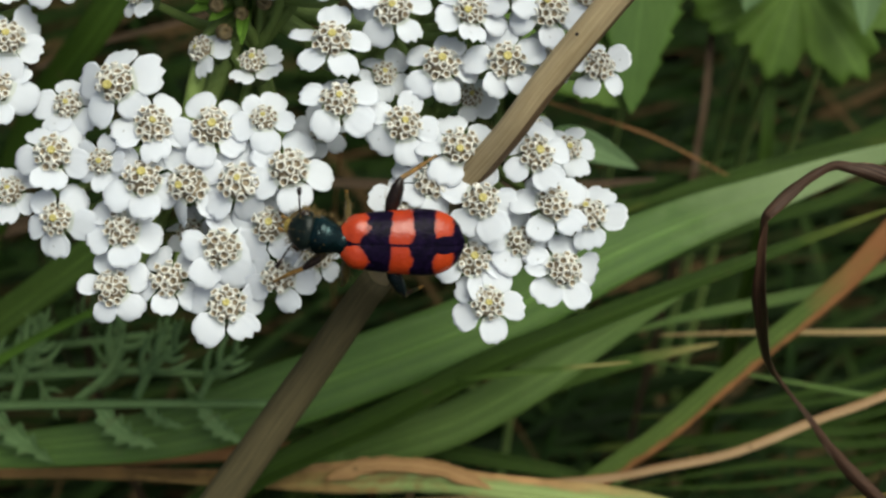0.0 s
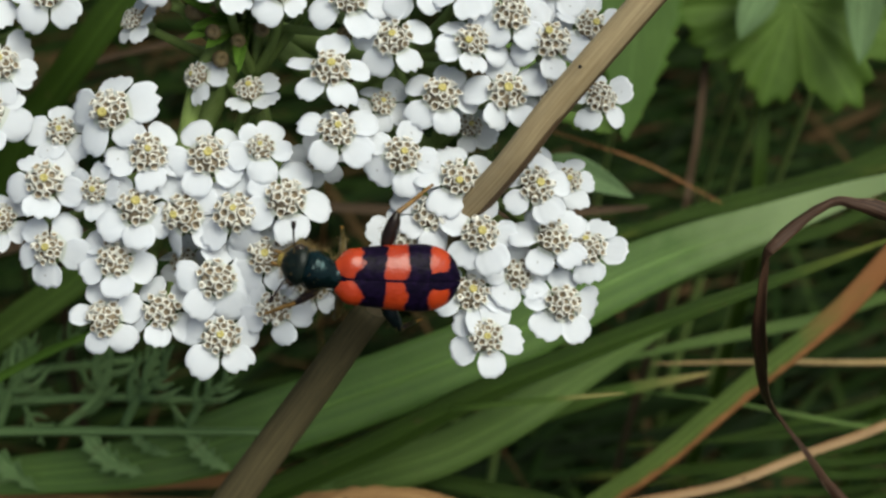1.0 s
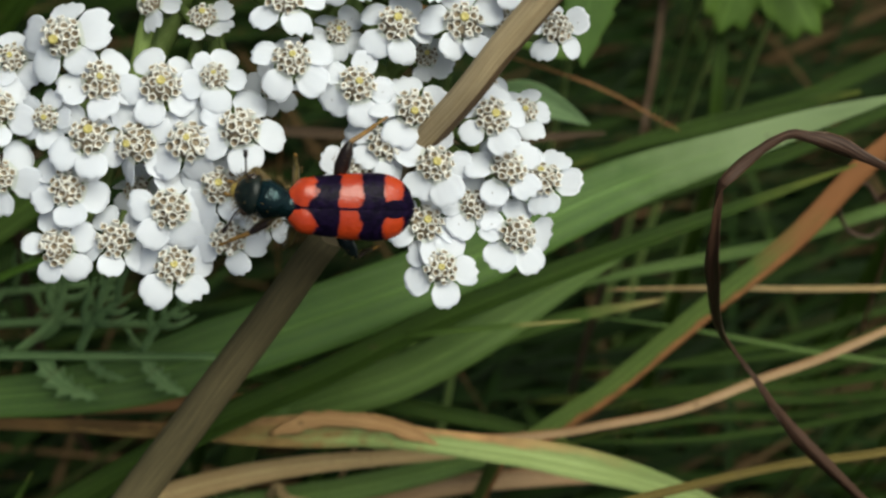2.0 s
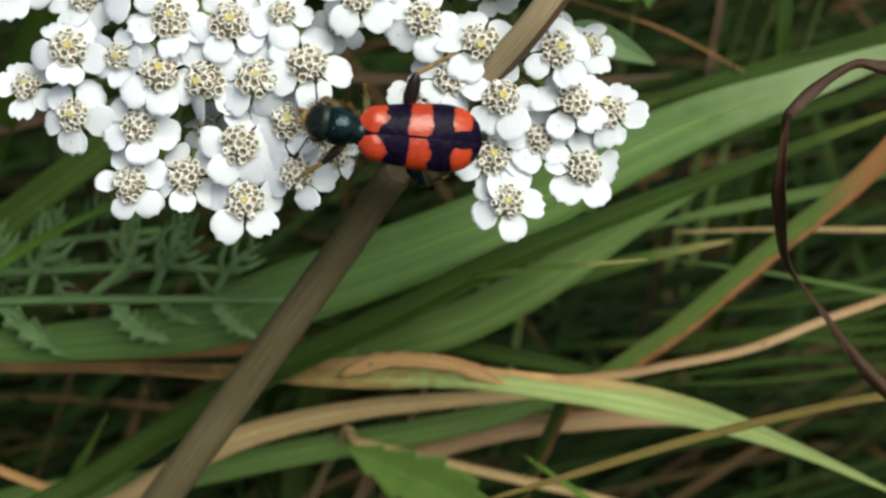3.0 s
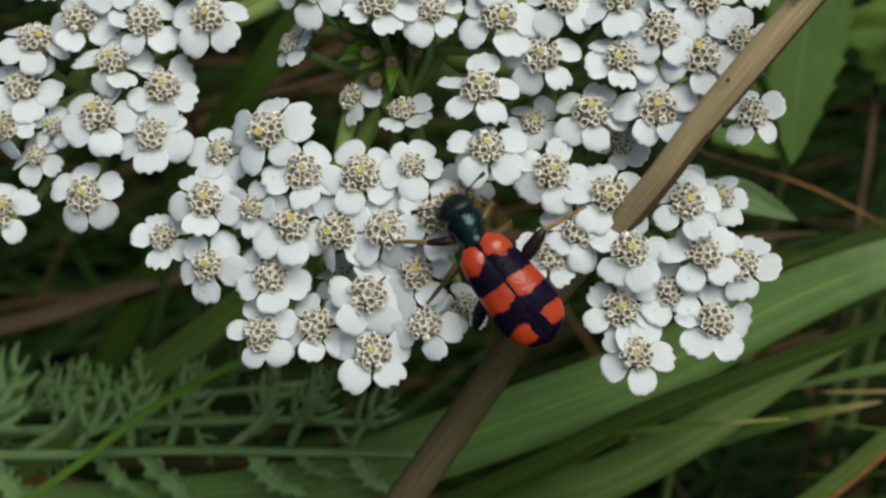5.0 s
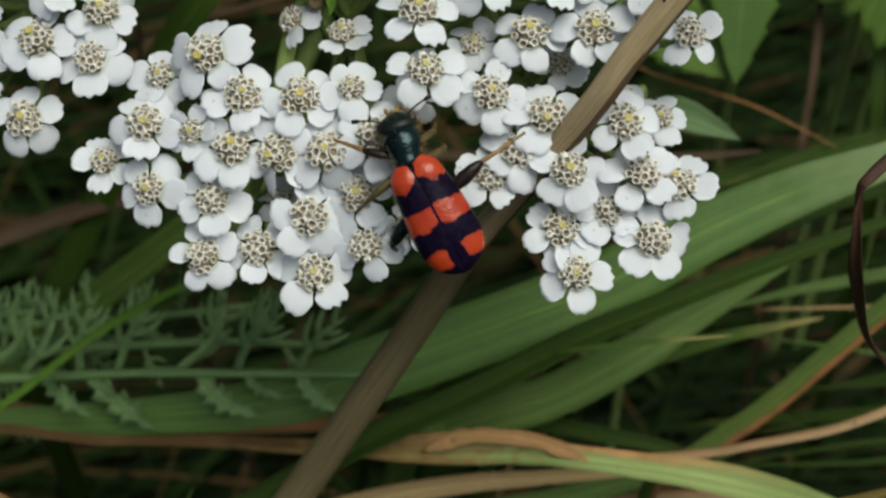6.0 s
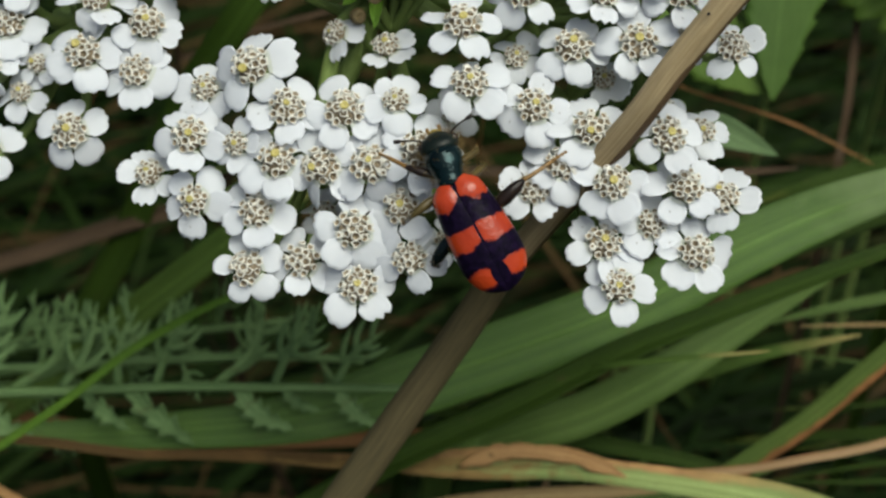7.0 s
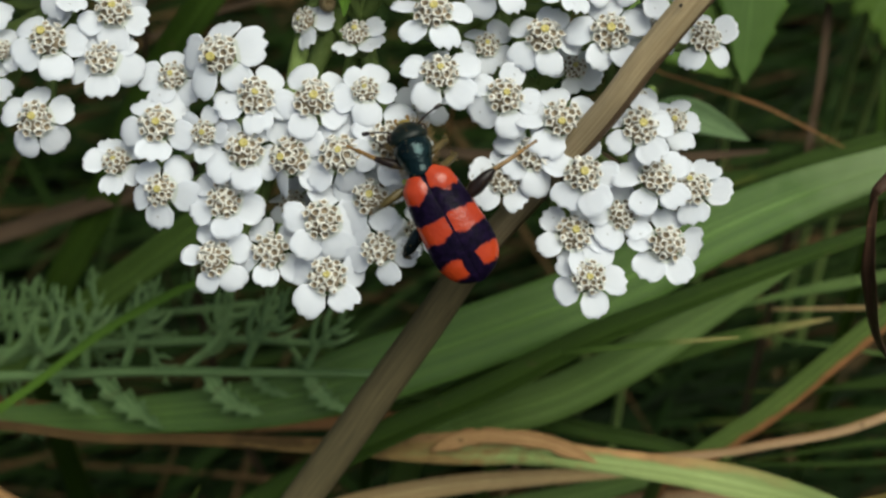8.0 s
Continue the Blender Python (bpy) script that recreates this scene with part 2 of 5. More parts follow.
# The pale greyish tip colour imitates sky sheen on the blade's far end.
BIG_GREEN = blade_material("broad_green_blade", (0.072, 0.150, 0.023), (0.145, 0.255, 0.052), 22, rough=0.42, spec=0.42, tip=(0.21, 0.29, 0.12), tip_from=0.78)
DEEP_GREEN = blade_material("dark_green_blade", (0.022, 0.048, 0.004), (0.050, 0.092, 0.009), 14, tip=(0.15, 0.17, 0.03), tip_from=1.02)
SOFT_GREEN = blade_material("grey_green_blade", (0.092, 0.168, 0.032), (0.175, 0.265, 0.066), 14, rough=0.46, spec=0.30)
FRESH_GREEN = blade_material("fresh_green_blade", (0.090, 0.190, 0.018), (0.160, 0.290, 0.040), 10)
EDGED = blade_material("dry_edged_blade", (0.25, 0.33, 0.09), (0.45, 0.55, 0.22), 14, (0.56, 0.33, 0.14), 0.66, 0.62, edge_until=0.84)
TIPPED = blade_material("yellow_tipped_blade", (0.065, 0.120, 0.018), (0.120, 0.195, 0.036), 8, tip=(0.44, 0.36, 0.14))
RUSTY = blade_material("rusty_edged_blade", (0.075, 0.125, 0.024), (0.145, 0.205, 0.048), 12, (0.38, 0.18, 0.07), 0.66, tip=(0.30, 0.13, 0.05), tip_from=0.80)
DRY = blade_material("dry_tan_blade", (0.40, 0.25, 0.105), (0.68, 0.49, 0.25), 16, rough=0.6, through=0.15, spots=0.5)
DRY_EDGE = blade_material("dry_orange_edge", (0.28, 0.13, 0.045), (0.62, 0.38, 0.17), 6, rough=0.6, through=0.15, spots=0.9)
TAN = blade_material("pale_tan_blade", (0.34, 0.205, 0.10), (0.60, 0.41, 0.235), 12, (0.46, 0.24, 0.11), 0.85, rough=0.6, through=0.15, spots=0.6)
DRY_RED = blade_material("dry_red_blade", (0.22, 0.10, 0.036), (0.40, 0.21, 0.085), 12, rough=0.6, through=0.1, spots=0.5)
OLIVE = blade_material("olive_dry_blade", (0.11, 0.082, 0.020), (0.24, 0.18, 0.046), 10, rough=0.6, through=0.1)
STRAW = stalk_material("straw_stalk", (0.27, 0.195, 0.10), (0.60, 0.475, 0.285), 26.0, 0.5)
SHADED_MARGIN = stalk_material("brown_shaded_margin", (0.07, 0.042, 0.020), (0.18, 0.11, 0.055))
# Straw sheath darkened in colour, for the shadow of the flower plate.
SHADED_SHEATH = stalk_material("shaded_leaf_sheath", (0.070, 0.056, 0.026), (0.185, 0.148, 0.070), 30.0, 0.7)
DARK_CURL = blade_material("withered_dark_blade", (0.030, 0.015, 0.009), (0.115, 0.058, 0.033), 7, (0.30, 0.21, 0.14), 0.97, rough=0.42, through=0.03, spots=0.1, spec=0.3)
LOBED = blade_material("lobed_green_leaf", (0.056, 0.108, 0.016), (0.122, 0.200, 0.036), 5, (0.20, 0.16, 0.05), 1.12, side=True)
PALE_LEAF = blade_material("pale_green_leaf", (0.105, 0.180, 0.072), (0.195, 0.290, 0.130), 8)
FEATHER = blade_material("grey_green_feather", (0.128, 0.225, 0.078), (0.255, 0.390, 0.160), 3)
# Tints kept near black: the deep shade among the thicket blades is in them.
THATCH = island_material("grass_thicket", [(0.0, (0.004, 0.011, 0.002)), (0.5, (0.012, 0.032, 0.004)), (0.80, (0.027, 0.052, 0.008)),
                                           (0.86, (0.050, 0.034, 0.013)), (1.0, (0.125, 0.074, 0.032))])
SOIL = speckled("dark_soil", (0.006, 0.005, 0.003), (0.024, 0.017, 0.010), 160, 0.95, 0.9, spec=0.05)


# ---- mesh helpers ----
def mesh_of(name, verts, faces, mats, uvs=None, slots=None, smooth=True):
    me = bpy.data.meshes.new(name)
    me.from_pydata([tuple(v) for v in verts], [], faces)
    for m in mats if isinstance(mats, (list, tuple)) else [mats]:
        me.materials.append(m)
    if slots:
        me.polygons.foreach_set("material_index", slots)
    if uvs:
        layer = me.uv_layers.new(name="UVMap")
        for loop in me.loops:
            layer.data[loop.index].uv = uvs[loop.vertex_index]
    me.polygons.foreach_set("use_smooth", [smooth] * len(me.polygons))
    me.update()
    return me


def part(name, me, parent, label="", m=None):
    ob = new(name, me)
    ob.parent = parent
    if m is not None:
        ob.matrix_basis = m
    return tagged(ob, label)


def smooth_line(ctrl, steps):
    """Points along a smooth curve through the control points."""
    p = [Vector(c) for c in ctrl]
    p = [2 * p[0] - p[1], *p, 2 * p[-1] - p[-2]]
    spans, out = len(p) - 3, []
    for i in range(steps + 1):
        s = i / steps * spans
        k = min(int(s), spans - 1)
        t = s - k
        a, b, c, d = p[k:k + 4]
        out.append(0.5 * (2 * b + (c - a) * t + (2 * a - 5 * b + 4 * c - d) * t * t + (3 * b - a - 3 * c + d) * t ** 3))
    return out


def tapered(base=0.5, tip=0.0, grow=0.3, fall=0.55):
    """A blade's width along its length: from base to full at grow, from fall down to tip."""
    def f(s):
        if s < grow:
            return base + (1 - base) * math.sin(s / grow * math.pi / 2)
        if s > fall:
            return tip + (1 - tip) * math.cos((s - fall) / (1 - fall) * math.pi / 2) ** 0.8
        return 1.0
    return f


def toothed(teeth, depth, shape=0.75):
    def f(s):
        saw = (s * teeth) % 1.0
        return max(0.02, math.sin(math.pi * min(1, max(0, s)) ** shape)) ** 0.8 * (1 - depth * saw)
    return f


def ribbon(line, width, profile, fold=0.25, roll=0.0, twist=0.0, thick=0.12, facing=(0, 0, 1), wave=0.0, seed=0, across=7, ragged=0.0):
    """A leaf blade along a line (mm): folded along its midrib, with thickness. roll and twist in degrees."""
    rnd = random.Random(seed)
    ph = [rnd.uniform(0, 6.28) for _ in range(4)]
    n, verts, faces, uvs = len(line), [], [], []
    for side in (0, 1):
        for i, p in enumerate(line):
            s = i / (n - 1)
            tan = (line[min(i + 1, n - 1)] - line[max(i - 1, 0)]).normalized()
            a = Vector(facing).cross(tan)
            a = a.normalized() if a.length > 1e-4 else Vector((1, 0, 0))
            up = tan.cross(a)
            ang = radians(roll + twist * s) + wave * 0.5 * math.sin(s * 11 + ph[0])
            a, up = a * math.cos(ang) + up * math.sin(ang), up * math.cos(ang) - a * math.sin(ang)
            half = width / 2 * profile(s)
            for j in range(across):
                v = j / (across - 1)
                c = 2 * v - 1
                bend = fold * half * (abs(c) ** 1.3) + wave * half * 0.5 * math.sin(s * 19 + ph[1] + 2 * c) * c * c
                edge = half * (1 + 0.05 * wave * math.sin(s * 37 + ph[2]) + ragged * noise.noise(Vector((s * 16, c * 1.5, seed + 0.5))) + 0.5 * ragged * noise.noise(Vector((s * 45, c * 1.5, seed + 0.7))))
                q = p + a * (c * edge) + up * (bend - (thick if side else 0) * (1 - 0.8 * c * c))
                verts.append(q * MM)
                uvs.append((s, v))
    m = n * across
    for i in range(n - 1):
        for j in range(across - 1):
            k = i * across + j
            faces.append((k, k + across, k + across + 1, k + 1))
            faces.append((m + k, m + k + 1, m + k + across + 1, m + k + across))
        for j in (0, across - 1):
            k = i * across + j
            q = (k, k + m, k + m + across, k + across)
            faces.append(q if j == 0 else q[::-1])
    for i in (0, n - 1):
        for j in range(across - 1):
            k = i * across + j
            q = (k, k + 1, k + m + 1, k + m)
            faces.append(q if i == 0 else q[::-1])
    return verts, faces, uvs


def tube(line, radii, sides=10, flat=1.0, ridge=0.0):
    """A round stalk along a line (mm); radii: a function of 0..1."""
    verts, faces, uvs, n = [], [], [], len(line)
    for i, p in enumerate(line):
        tan = (line[min(i + 1, n - 1)] - line[max(i - 1, 0)]).normalized()
        a = Vector((0.1, 0.2, 1)).cross(tan).normalized()
        b = tan.cross(a)
        r = radii(i / (n - 1))
        for j in range(sides):
            t = 2 * math.pi * j / sides
            r = radii(i / (n - 1)) * (1 + ridge * (math.sin(5 * t) + 0.6 * math.sin(9 * t + 1)))
            verts.append((p + a * math.cos(t) * r + b * math.sin(t) * r * flat) * MM)
            uvs.append((i / (n - 1) * 4, j / sides))
    for i in range(n - 1):
        for j in range(sides):
            k, l = i * sides + j, i * sides + (j + 1) % sides
            faces.append((k, l, l + sides, k + sides))
    faces += [tuple(range(sides))[::-1], tuple(range((n - 1) * sides, n * sides))]
    return verts, faces, uvs


def lathe(rows, sides=14):
    """Rings (x, radius_y, radius_z, z) along x, closed at both ends."""
    verts, faces = [], []
    for x, ry, rz, z in rows:
        for j in range(sides):
            t = 2 * math.pi * j / sides
            verts.append(Vector((x, ry * math.cos(t), z + rz * math.sin(t))) * MM)
    for i in range(len(rows) - 1):
        for j in range(sides):
            k, l = i * sides + j, i * sides + (j + 1) % sides
            faces.append((k, k + sides, l + sides, l))
    faces += [tuple(range(sides)), tuple(range((len(rows) - 1) * sides, len(rows) * sides))[::-1]]
    return verts, faces


DOWN = SITE.to_3x3().inverted() @ Vector((0, 0, -1))


def height(p):
    """Height over the ground of a local point, both in mm."""
    return (SITE @ (Vector(p) * MM)).z / MM


def rooted(ctrl, run=18.0):
    """The control points with a root added before the first: on past it, then down into the ground."""
    a, b = Vector(ctrl[0]), Vector(ctrl[1])
    out = a + (a - b).normalized() * run
    h = max(height(out), 1.0)
    return [out + DOWN * (h + 3), out + DOWN * h * 0.5 + (a - b).normalized() * 5, out, *[Vector(c) for c in ctrl]]


def placed(name, geometry, mats, base, label, category, group="", kind=""):
    """A one-mesh thing whose origin is at base (local mm)."""
    verts, faces, uvs = geometry
    o = Vector(base) * MM
    ob = new(name, mesh_of(name, [v - o for v in verts], faces, mats, uvs))
    ob.matrix_basis = SITE @ Matrix.Translation(o)
    return tagged(ob, label, category, group, kind)


def blade(name, label, ctrl, width, mat, profile=None, category="grass", run=18.0, steps=70, **more):
    line = smooth_line(rooted(ctrl, run), steps)
    ob = placed(name, ribbon(line, width, profile or tapered(), **more), mat, line[0], label, category, "grass blades behind the flowers")
    if width > 2.0:
        own = dict(more, fold=0.6, thick=0.16, across=3, wave=0.0, ragged=0.0)
        v, f, u = ribbon([p + Vector((0, 0, 0.05)) for p in line], max(0.12, width * 0.045), profile or tapered(), **own)
        part("midrib", mesh_of("midrib", [p - line[0] * MM for p in v], f, mat, [(a, 0.5) for a, b in u]), ob, "raised midrib along the blade")
    return ob


# ---- ground ----
def build_ground():
    n, size, verts, faces = 90, 6.0, [], []
    marks = [math.copysign(abs(i / n * 2 - 1) ** 4, i / n * 2 - 1) * size for i in range(n + 1)]
    for y in marks:
        for x in marks:
            verts.append((x, y + 0.08, 0.004 * noise.noise(Vector((x * 40, y * 40, 0)))))
    for i in range(n):
        for j in range(n):
            k = i * (n + 1) + j
            faces.append((k, k + 1, k + n + 2, k + n + 1))
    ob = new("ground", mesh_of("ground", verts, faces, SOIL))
    tagged(ob, "dark crumbly soil under dense grass", "ground", kind="structure")


def build_thicket():
    """Dense fine grass behind the large blades, rooted in the soil."""
    rnd = random.Random(11)
    verts, faces = [], []
    for i in range(11000):
        near = i < 4200
        x, y = (rnd.uniform(-0.13, 0.15), rnd.uniform(-0.02, 0.24)) if near else (rnd.uniform(-0.7, 0.7), rnd.uniform(-0.6, 0.76))
        if not near and abs(x) < 0.13 and -0.12 < y < 0.24:
            continue
        lean = radians(rnd.gauss(14, 16)) if rnd.random() < 0.8 else rnd.uniform(0, 6.28)
        if rnd.random() < 0.35:
            lean += math.pi
        length, w = rnd.uniform(0.04, 0.11), rnd.uniform(0.0003, 0.0010) * (1 if near else 2)
        rise = rnd.uniform(0.12, 0.6)
        d, k0 = Vector((math.cos(lean), math.sin(lean), 0)), len(verts)
        side = Vector((-d.y, d.x, 0.35)).normalized()
        for s in (0, 0.25, 0.5, 0.75, 1.0):
            p = Vector((x, y, -0.002)) + d * length * (s * 0.55 + 0.45 * s * s) + Vector((0, 0, 1)) * length * rise * (s - 0.55 * s * s)
            half = w * (1 - s ** 2.2) + 0.00008
            verts += [p - side * half, p + Vector((0, 0, 0.0003)), p + side * half]
        for q in range(4):
            for e in (0, 1):
                a = k0 + q * 3 + e
                faces.append((a, a + 3, a + 4, a + 1))
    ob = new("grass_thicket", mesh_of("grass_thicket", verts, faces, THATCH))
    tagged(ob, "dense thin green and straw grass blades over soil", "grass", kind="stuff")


build_ground()
build_thicket()


# ---- large blades, stalks and leaves ----
def build_blades():
    g = tapered

    def broad(s):
        if s < 0.5:
            return 0.3 + 0.7 * (s / 0.5) ** 2.6
        return max(0.02, math.cos(max(0.0, s - 0.52) / 0.48 * math.pi / 2)) ** 1.3

    def torn(s):
        return (0.42 + 0.42 * math.exp(-((s - 0.56) / 0.09) ** 4) + 0.34 * math.exp(-((s - 0.80) / 0.13) ** 2)) * min(1.0, (1.01 - s) / 0.2) ** 0.8 * min(1.0, 0.5 + 0.5 * (s / 0.46) ** 2)

    blade("grass_blade", "broad glossy green grass blade arching behind the flowers",
          [(-47.5, -17.4, -37.0), (-38.4, -17.2, -37.0), (-28.0, -16.6, -36.0), (-18.3, -15.4, -35.0), (-8.7, -12.6, -35.0), (9.9, -5.9, -34.0), (20.6, -0.4, -33.0), (28.1, 2.9, -33.0), (35.2, 5.4, -32.0), (43.0, 8.1, -32.0), (48.6, 9.8, -31.0), (52.2, 10.8, -31.0)], 5.9, BIG_GREEN, broad, seed=1, roll=-8, fold=0.10)
    blade("grass_blade", "dark green folded grass blade with a thin tip",
          [(-25.7, -28.5, -32.0), (-18.9, -24.1, -32.0), (-9.4, -18.7, -31.0), (0.7, -14.0, -30.0), (9.5, -9.5, -29.0), (17.9, -6.0, -28.0), (28.2, -2.0, -27.0), (37.1, 1.2, -27.0), (45.7, 4.3, -27.0)], 2.6, DEEP_GREEN, g(0.9, 0.05, 0.2, 0.45), seed=2, roll=-25, fold=0.45)
    blade("grass_blade", "grey-green grass blade under the dark one",
          [(-2.4, -18.7, -42.0), (2.9, -16.8, -40.0), (8.0, -15.0, -39.0), (14.7, -11.4, -38.0), (21.4, -7.3, -38.0), (29.9, -2.5, -38.0)], 4.1, SOFT_GREEN, g(0.2, 0.05, 0.55, 0.65), run=4, seed=3, fold=0.12)
    blade("grass_blade", "short fresh green blade with a yellow tip",
          [(-4.0, -15.9, -46.0), (2.1, -12.3, -38.0), (7.6, -10.5, -29.0), (14.6, -9.6, -27.0), (22.1, -9.0, -27.0)], 0.55, TIPPED, g(0.6, 0.1, 0.3, 0.8), seed=4)
    blade("grass_blade", "green grass blade with a rusty dry edge",
          [(18.1, -22.6, -40.0), (23.2, -18.9, -39.0), (27.1, -16.0, -38.0), (35.1, -8.8, -36.0), (42.7, -2.5, -35.0), (47.8, 3.2, -34.0), (52.0, 7.5, -33.0)], 2.1, RUSTY, g(0.1, 0.6, 0.42, 0.9), run=2, seed=5, roll=180, fold=0.2)
    blade("grass_blade", "dry tan grass blade curving up",
          [(6.1, -20.4, -38.0), (15.2, -20.4, -36.0), (21.4, -19.8, -35.0), (25.6, -18.9, -34.0), (32.3, -17.4, -33.0), (39.5, -14.7, -33.0), (44.5, -13.0, -33.0), (51.2, -10.2, -33.0)], 0.78, TAN, g(0.12, 0.8, 0.5, 0.9), run=2, seed=6, fold=0.4)
    torn_blade = blade("grass_blade", "pale green grass blade with a torn brown edge",
          [(-33.0, -18.9, -36.0), (-26.2, -18.9, -36.0), (-16.7, -19.2, -35.0), (-8.2, -19.4, -34.0), (0.7, -19.1, -33.0), (5.6, -19.2, -32.0), (9.7, -19.8, -31.0), (19.1, -21.0, -30.0), (28.5, -23.1, -29.0), (36.8, -26.2, -28.0), (45.5, -30.2, -27.0)], 3.6, EDGED, torn, seed=7, roll=-8, fold=0.15, wave=0.2, ragged=0.14)
    flap = smooth_line([(-4.0, -18.8, -32.6), (-1.3, -17.8, -32.3), (1.2, -17.4, -32.0), (5.1, -17.7, -31.6), (7.8, -18.4, -31.2), (10.5, -19.5, -30.8)], 30)
    base = torn_blade.matrix_basis.inverted() @ SITE
    v, f, u = ribbon([p + Vector((0, -0.6, 0.0)) for p in flap], 1.35, tapered(0.15, 0.05, 0.2, 0.75), 0.05, -8, thick=0.06, wave=0.05, seed=71, ragged=0.34)
    part("dry_edge", mesh_of("dry_edge", [base @ p for p in v], f, DRY_EDGE, u), torn_blade, "torn dry orange-brown edge")
    blade("grass_blade", "dry tan grass blade lying low",
          [(-24.1, -32.4, -44.0), (-16.9, -28.0, -43.0), (-10.1, -25.6, -43.0), (-0.8, -23.7, -42.0), (10.4, -22.7, -41.0), (16.6, -22.4, -41.0)], 2.3, DRY, g(0.8, 0.05, 0.2, 0.5), seed=8, fold=0.2)
    blade("grass_blade", "dry tan grass blade lying low",
          [(1.1, -30.1, -50.0), (5.5, -28.8, -49.0), (12.1, -27.0, -48.0), (19.9, -26.2, -48.0), (27.7, -26.1, -48.0), (34.4, -27.2, -48.0)], 2.0, TAN, g(0.1, 0.05, 0.5, 0.7), run=2, seed=9, fold=0.2)
    blade("grass_blade", "thin olive-brown grass blade reaching in",
          [(51.5, -18.0, -20.0), (44.9, -19.3, -20.0), (37.4, -20.2, -20.0), (25.7, -22.8, -20.0), (16.5, -25.4, -20.0), (7.8, -27.9, -20.0)], 0.75, OLIVE, g(0.9, 0.3, 0.1, 0.8), seed=10, fold=0.4)
    blade("grass_blade", "dark green grass blade under dry leaves",
          [(-22.0, -31.6, -48.0), (-8.9, -28.9, -47.0), (6.2, -26.2, -46.0), (18.1, -23.1, -45.0), (25.1, -20.9, -44.0)], 2.6, SOFT_GREEN, g(0.8, 0.05, 0.2, 0.6), seed=11, fold=0.2)
    blade("grass_blade", "brownish dry grass blade at the foot of the stalk",
          [(-35.9, -18.6, -48.0), (-25.8, -18.9, -47.0), (-16.2, -18.5, -46.0), (-6.1, -18.2, -45.0), (3.4, -18.4, -44.0)], 1.6, DRY_RED, g(0.8, 0.3, 0.2, 0.8), seed=12, fold=0.2)
    blade("grass_blade", "bright green narrow grass blade",
          [(-46.8, -19.3, -31.0), (-38.7, -13.9, -30.0), (-31.9, -8.8, -30.0), (-24.3, -4.8, -29.0), (-18.6, -3.3, -29.0), (-13.8, -2.9, -29.0)], 0.75, FRESH_GREEN, g(0.8, 0.05, 0.2, 0.6), run=30, seed=13, fold=0.3)
    blade("grass_blade", "broad dark green grass blade low down",
          [(-55.3, -20.8, -41.0), (-49.8, -17.1, -40.0), (-41.5, -11.5, -40.0), (-33.5, -5.6, -39.0), (-25.9, -0.1, -38.0), (-19.3, 4.7, -37.0), (-13.2, 8.8, -37.0)], 3.0, TIPPED, g(0.8, 0.3, 0.2, 0.8), run=30, seed=14, fold=0.2)
    blade("grass_blade", "dry brown grass blade among green ones",
          [(-61.3, -3.5, -56.0), (-49.8, -1.0, -56.0), (-41.8, 1.6, -56.0), (-34.7, 3.5, -55.0), (-26.6, 4.9, -54.0)], 1.8, SHADE_BROWN, g(0.8, 0.3, 0.2, 0.8), seed=15, fold=0.2)
    blade("grass_blade", "green grass blade rising beside the flower plate",
          [(-38.5, 2.0, -56.0), (-32.2, 13.6, -50.0), (-25.7, 21.2, -44.0), (-20.1, 28.4, -42.0), (-15.7, 34.3, -40.0)], 3.2, DEEP_GREEN, g(0.8, 0.4, 0.2, 0.9), seed=16, fold=0.2)
    blade("grass_blade", "reddish dry grass blade in the shade",
          [(-32.7, 19.3, -55.0), (-25.6, 21.8, -54.0), (-18.0, 23.6, -53.0), (-11.1, 25.7, -52.0)], 0.6, SHADE_BROWN, g(0.05, 0.3, 0.5, 0.8), run=1, seed=17)
    blade("grass_blade", "thin reddish-brown grass stem in the shade",
          [(17.8, 14.6, -46.0), (21.6, 13.4, -46.0), (27.6, 11.3, -46.0), (34.7, 7.6, -46.0)], 0.25, DRY_RED, g(0.9, 0.4, 0.1, 0.8), seed=18, fold=0.5)
    blade("grass_blade", "dry brown grass blade behind the flowers",
          [(-8.2, 7.4, -46.0), (8.0, 6.7, -46.0), (18.8, 6.7, -46.0), (27.6, 7.3, -46.0)], 1.0, SHADE_BROWN, g(0.9, 0.2, 0.1, 0.8), seed=19)
    blade("grass_blade", "thin tan grass blade in the shade",
          [(54.6, -7.5, -46.0), (46.9, -7.6, -46.0), (38.6, -7.5, -46.0), (27.7, -7.7, -46.0)], 0.5, DRY, g(0.9, 0.2, 0.1, 0.7), seed=20)
    blade("grass_blade", "yellowish green short grass blade",
          [(5.5, -15.9, -46.0), (10.3, -14.5, -45.0), (15.1, -12.8, -44.0), (23.5, -10.2, -43.0), (32.7, -8.3, -42.0)], 1.8, TIPPED, g(0.1, 0.05, 0.5, 0.7), run=2, seed=21, fold=0.15)
    blade("grass_blade", "thin green grass blade crossing the rusty one",
          [(54.6, -14.6, -46.0), (46.9, -13.5, -46.0), (35.9, -11.5, -46.0), (26.1, -10.2, -46.0)], 0.4, SOFT_GREEN, g(0.9, 0.2, 0.1, 0.7), seed=22)
    blade("grass_blade", "green grass blade below the broad one",
          [(29.7, 5.5, -48.0), (36.4, 7.8, -48.0), (43.0, 9.4, -48.0), (52.8, 11.6, -47.0)], 1.8, DEEP_GREEN, g(0.7, 0.2, 0.2, 0.7), seed=23)
    blade("grass_blade", "upright green grass blade tip",
          [(-28.0, -29.1, -34.0), (-26.0, -25.6, -34.0), (-24.4, -22.7, -34.0)], 1.1, DEEP_GREEN, g(0.8, 0.03, 0.2, 0.4), seed=24)
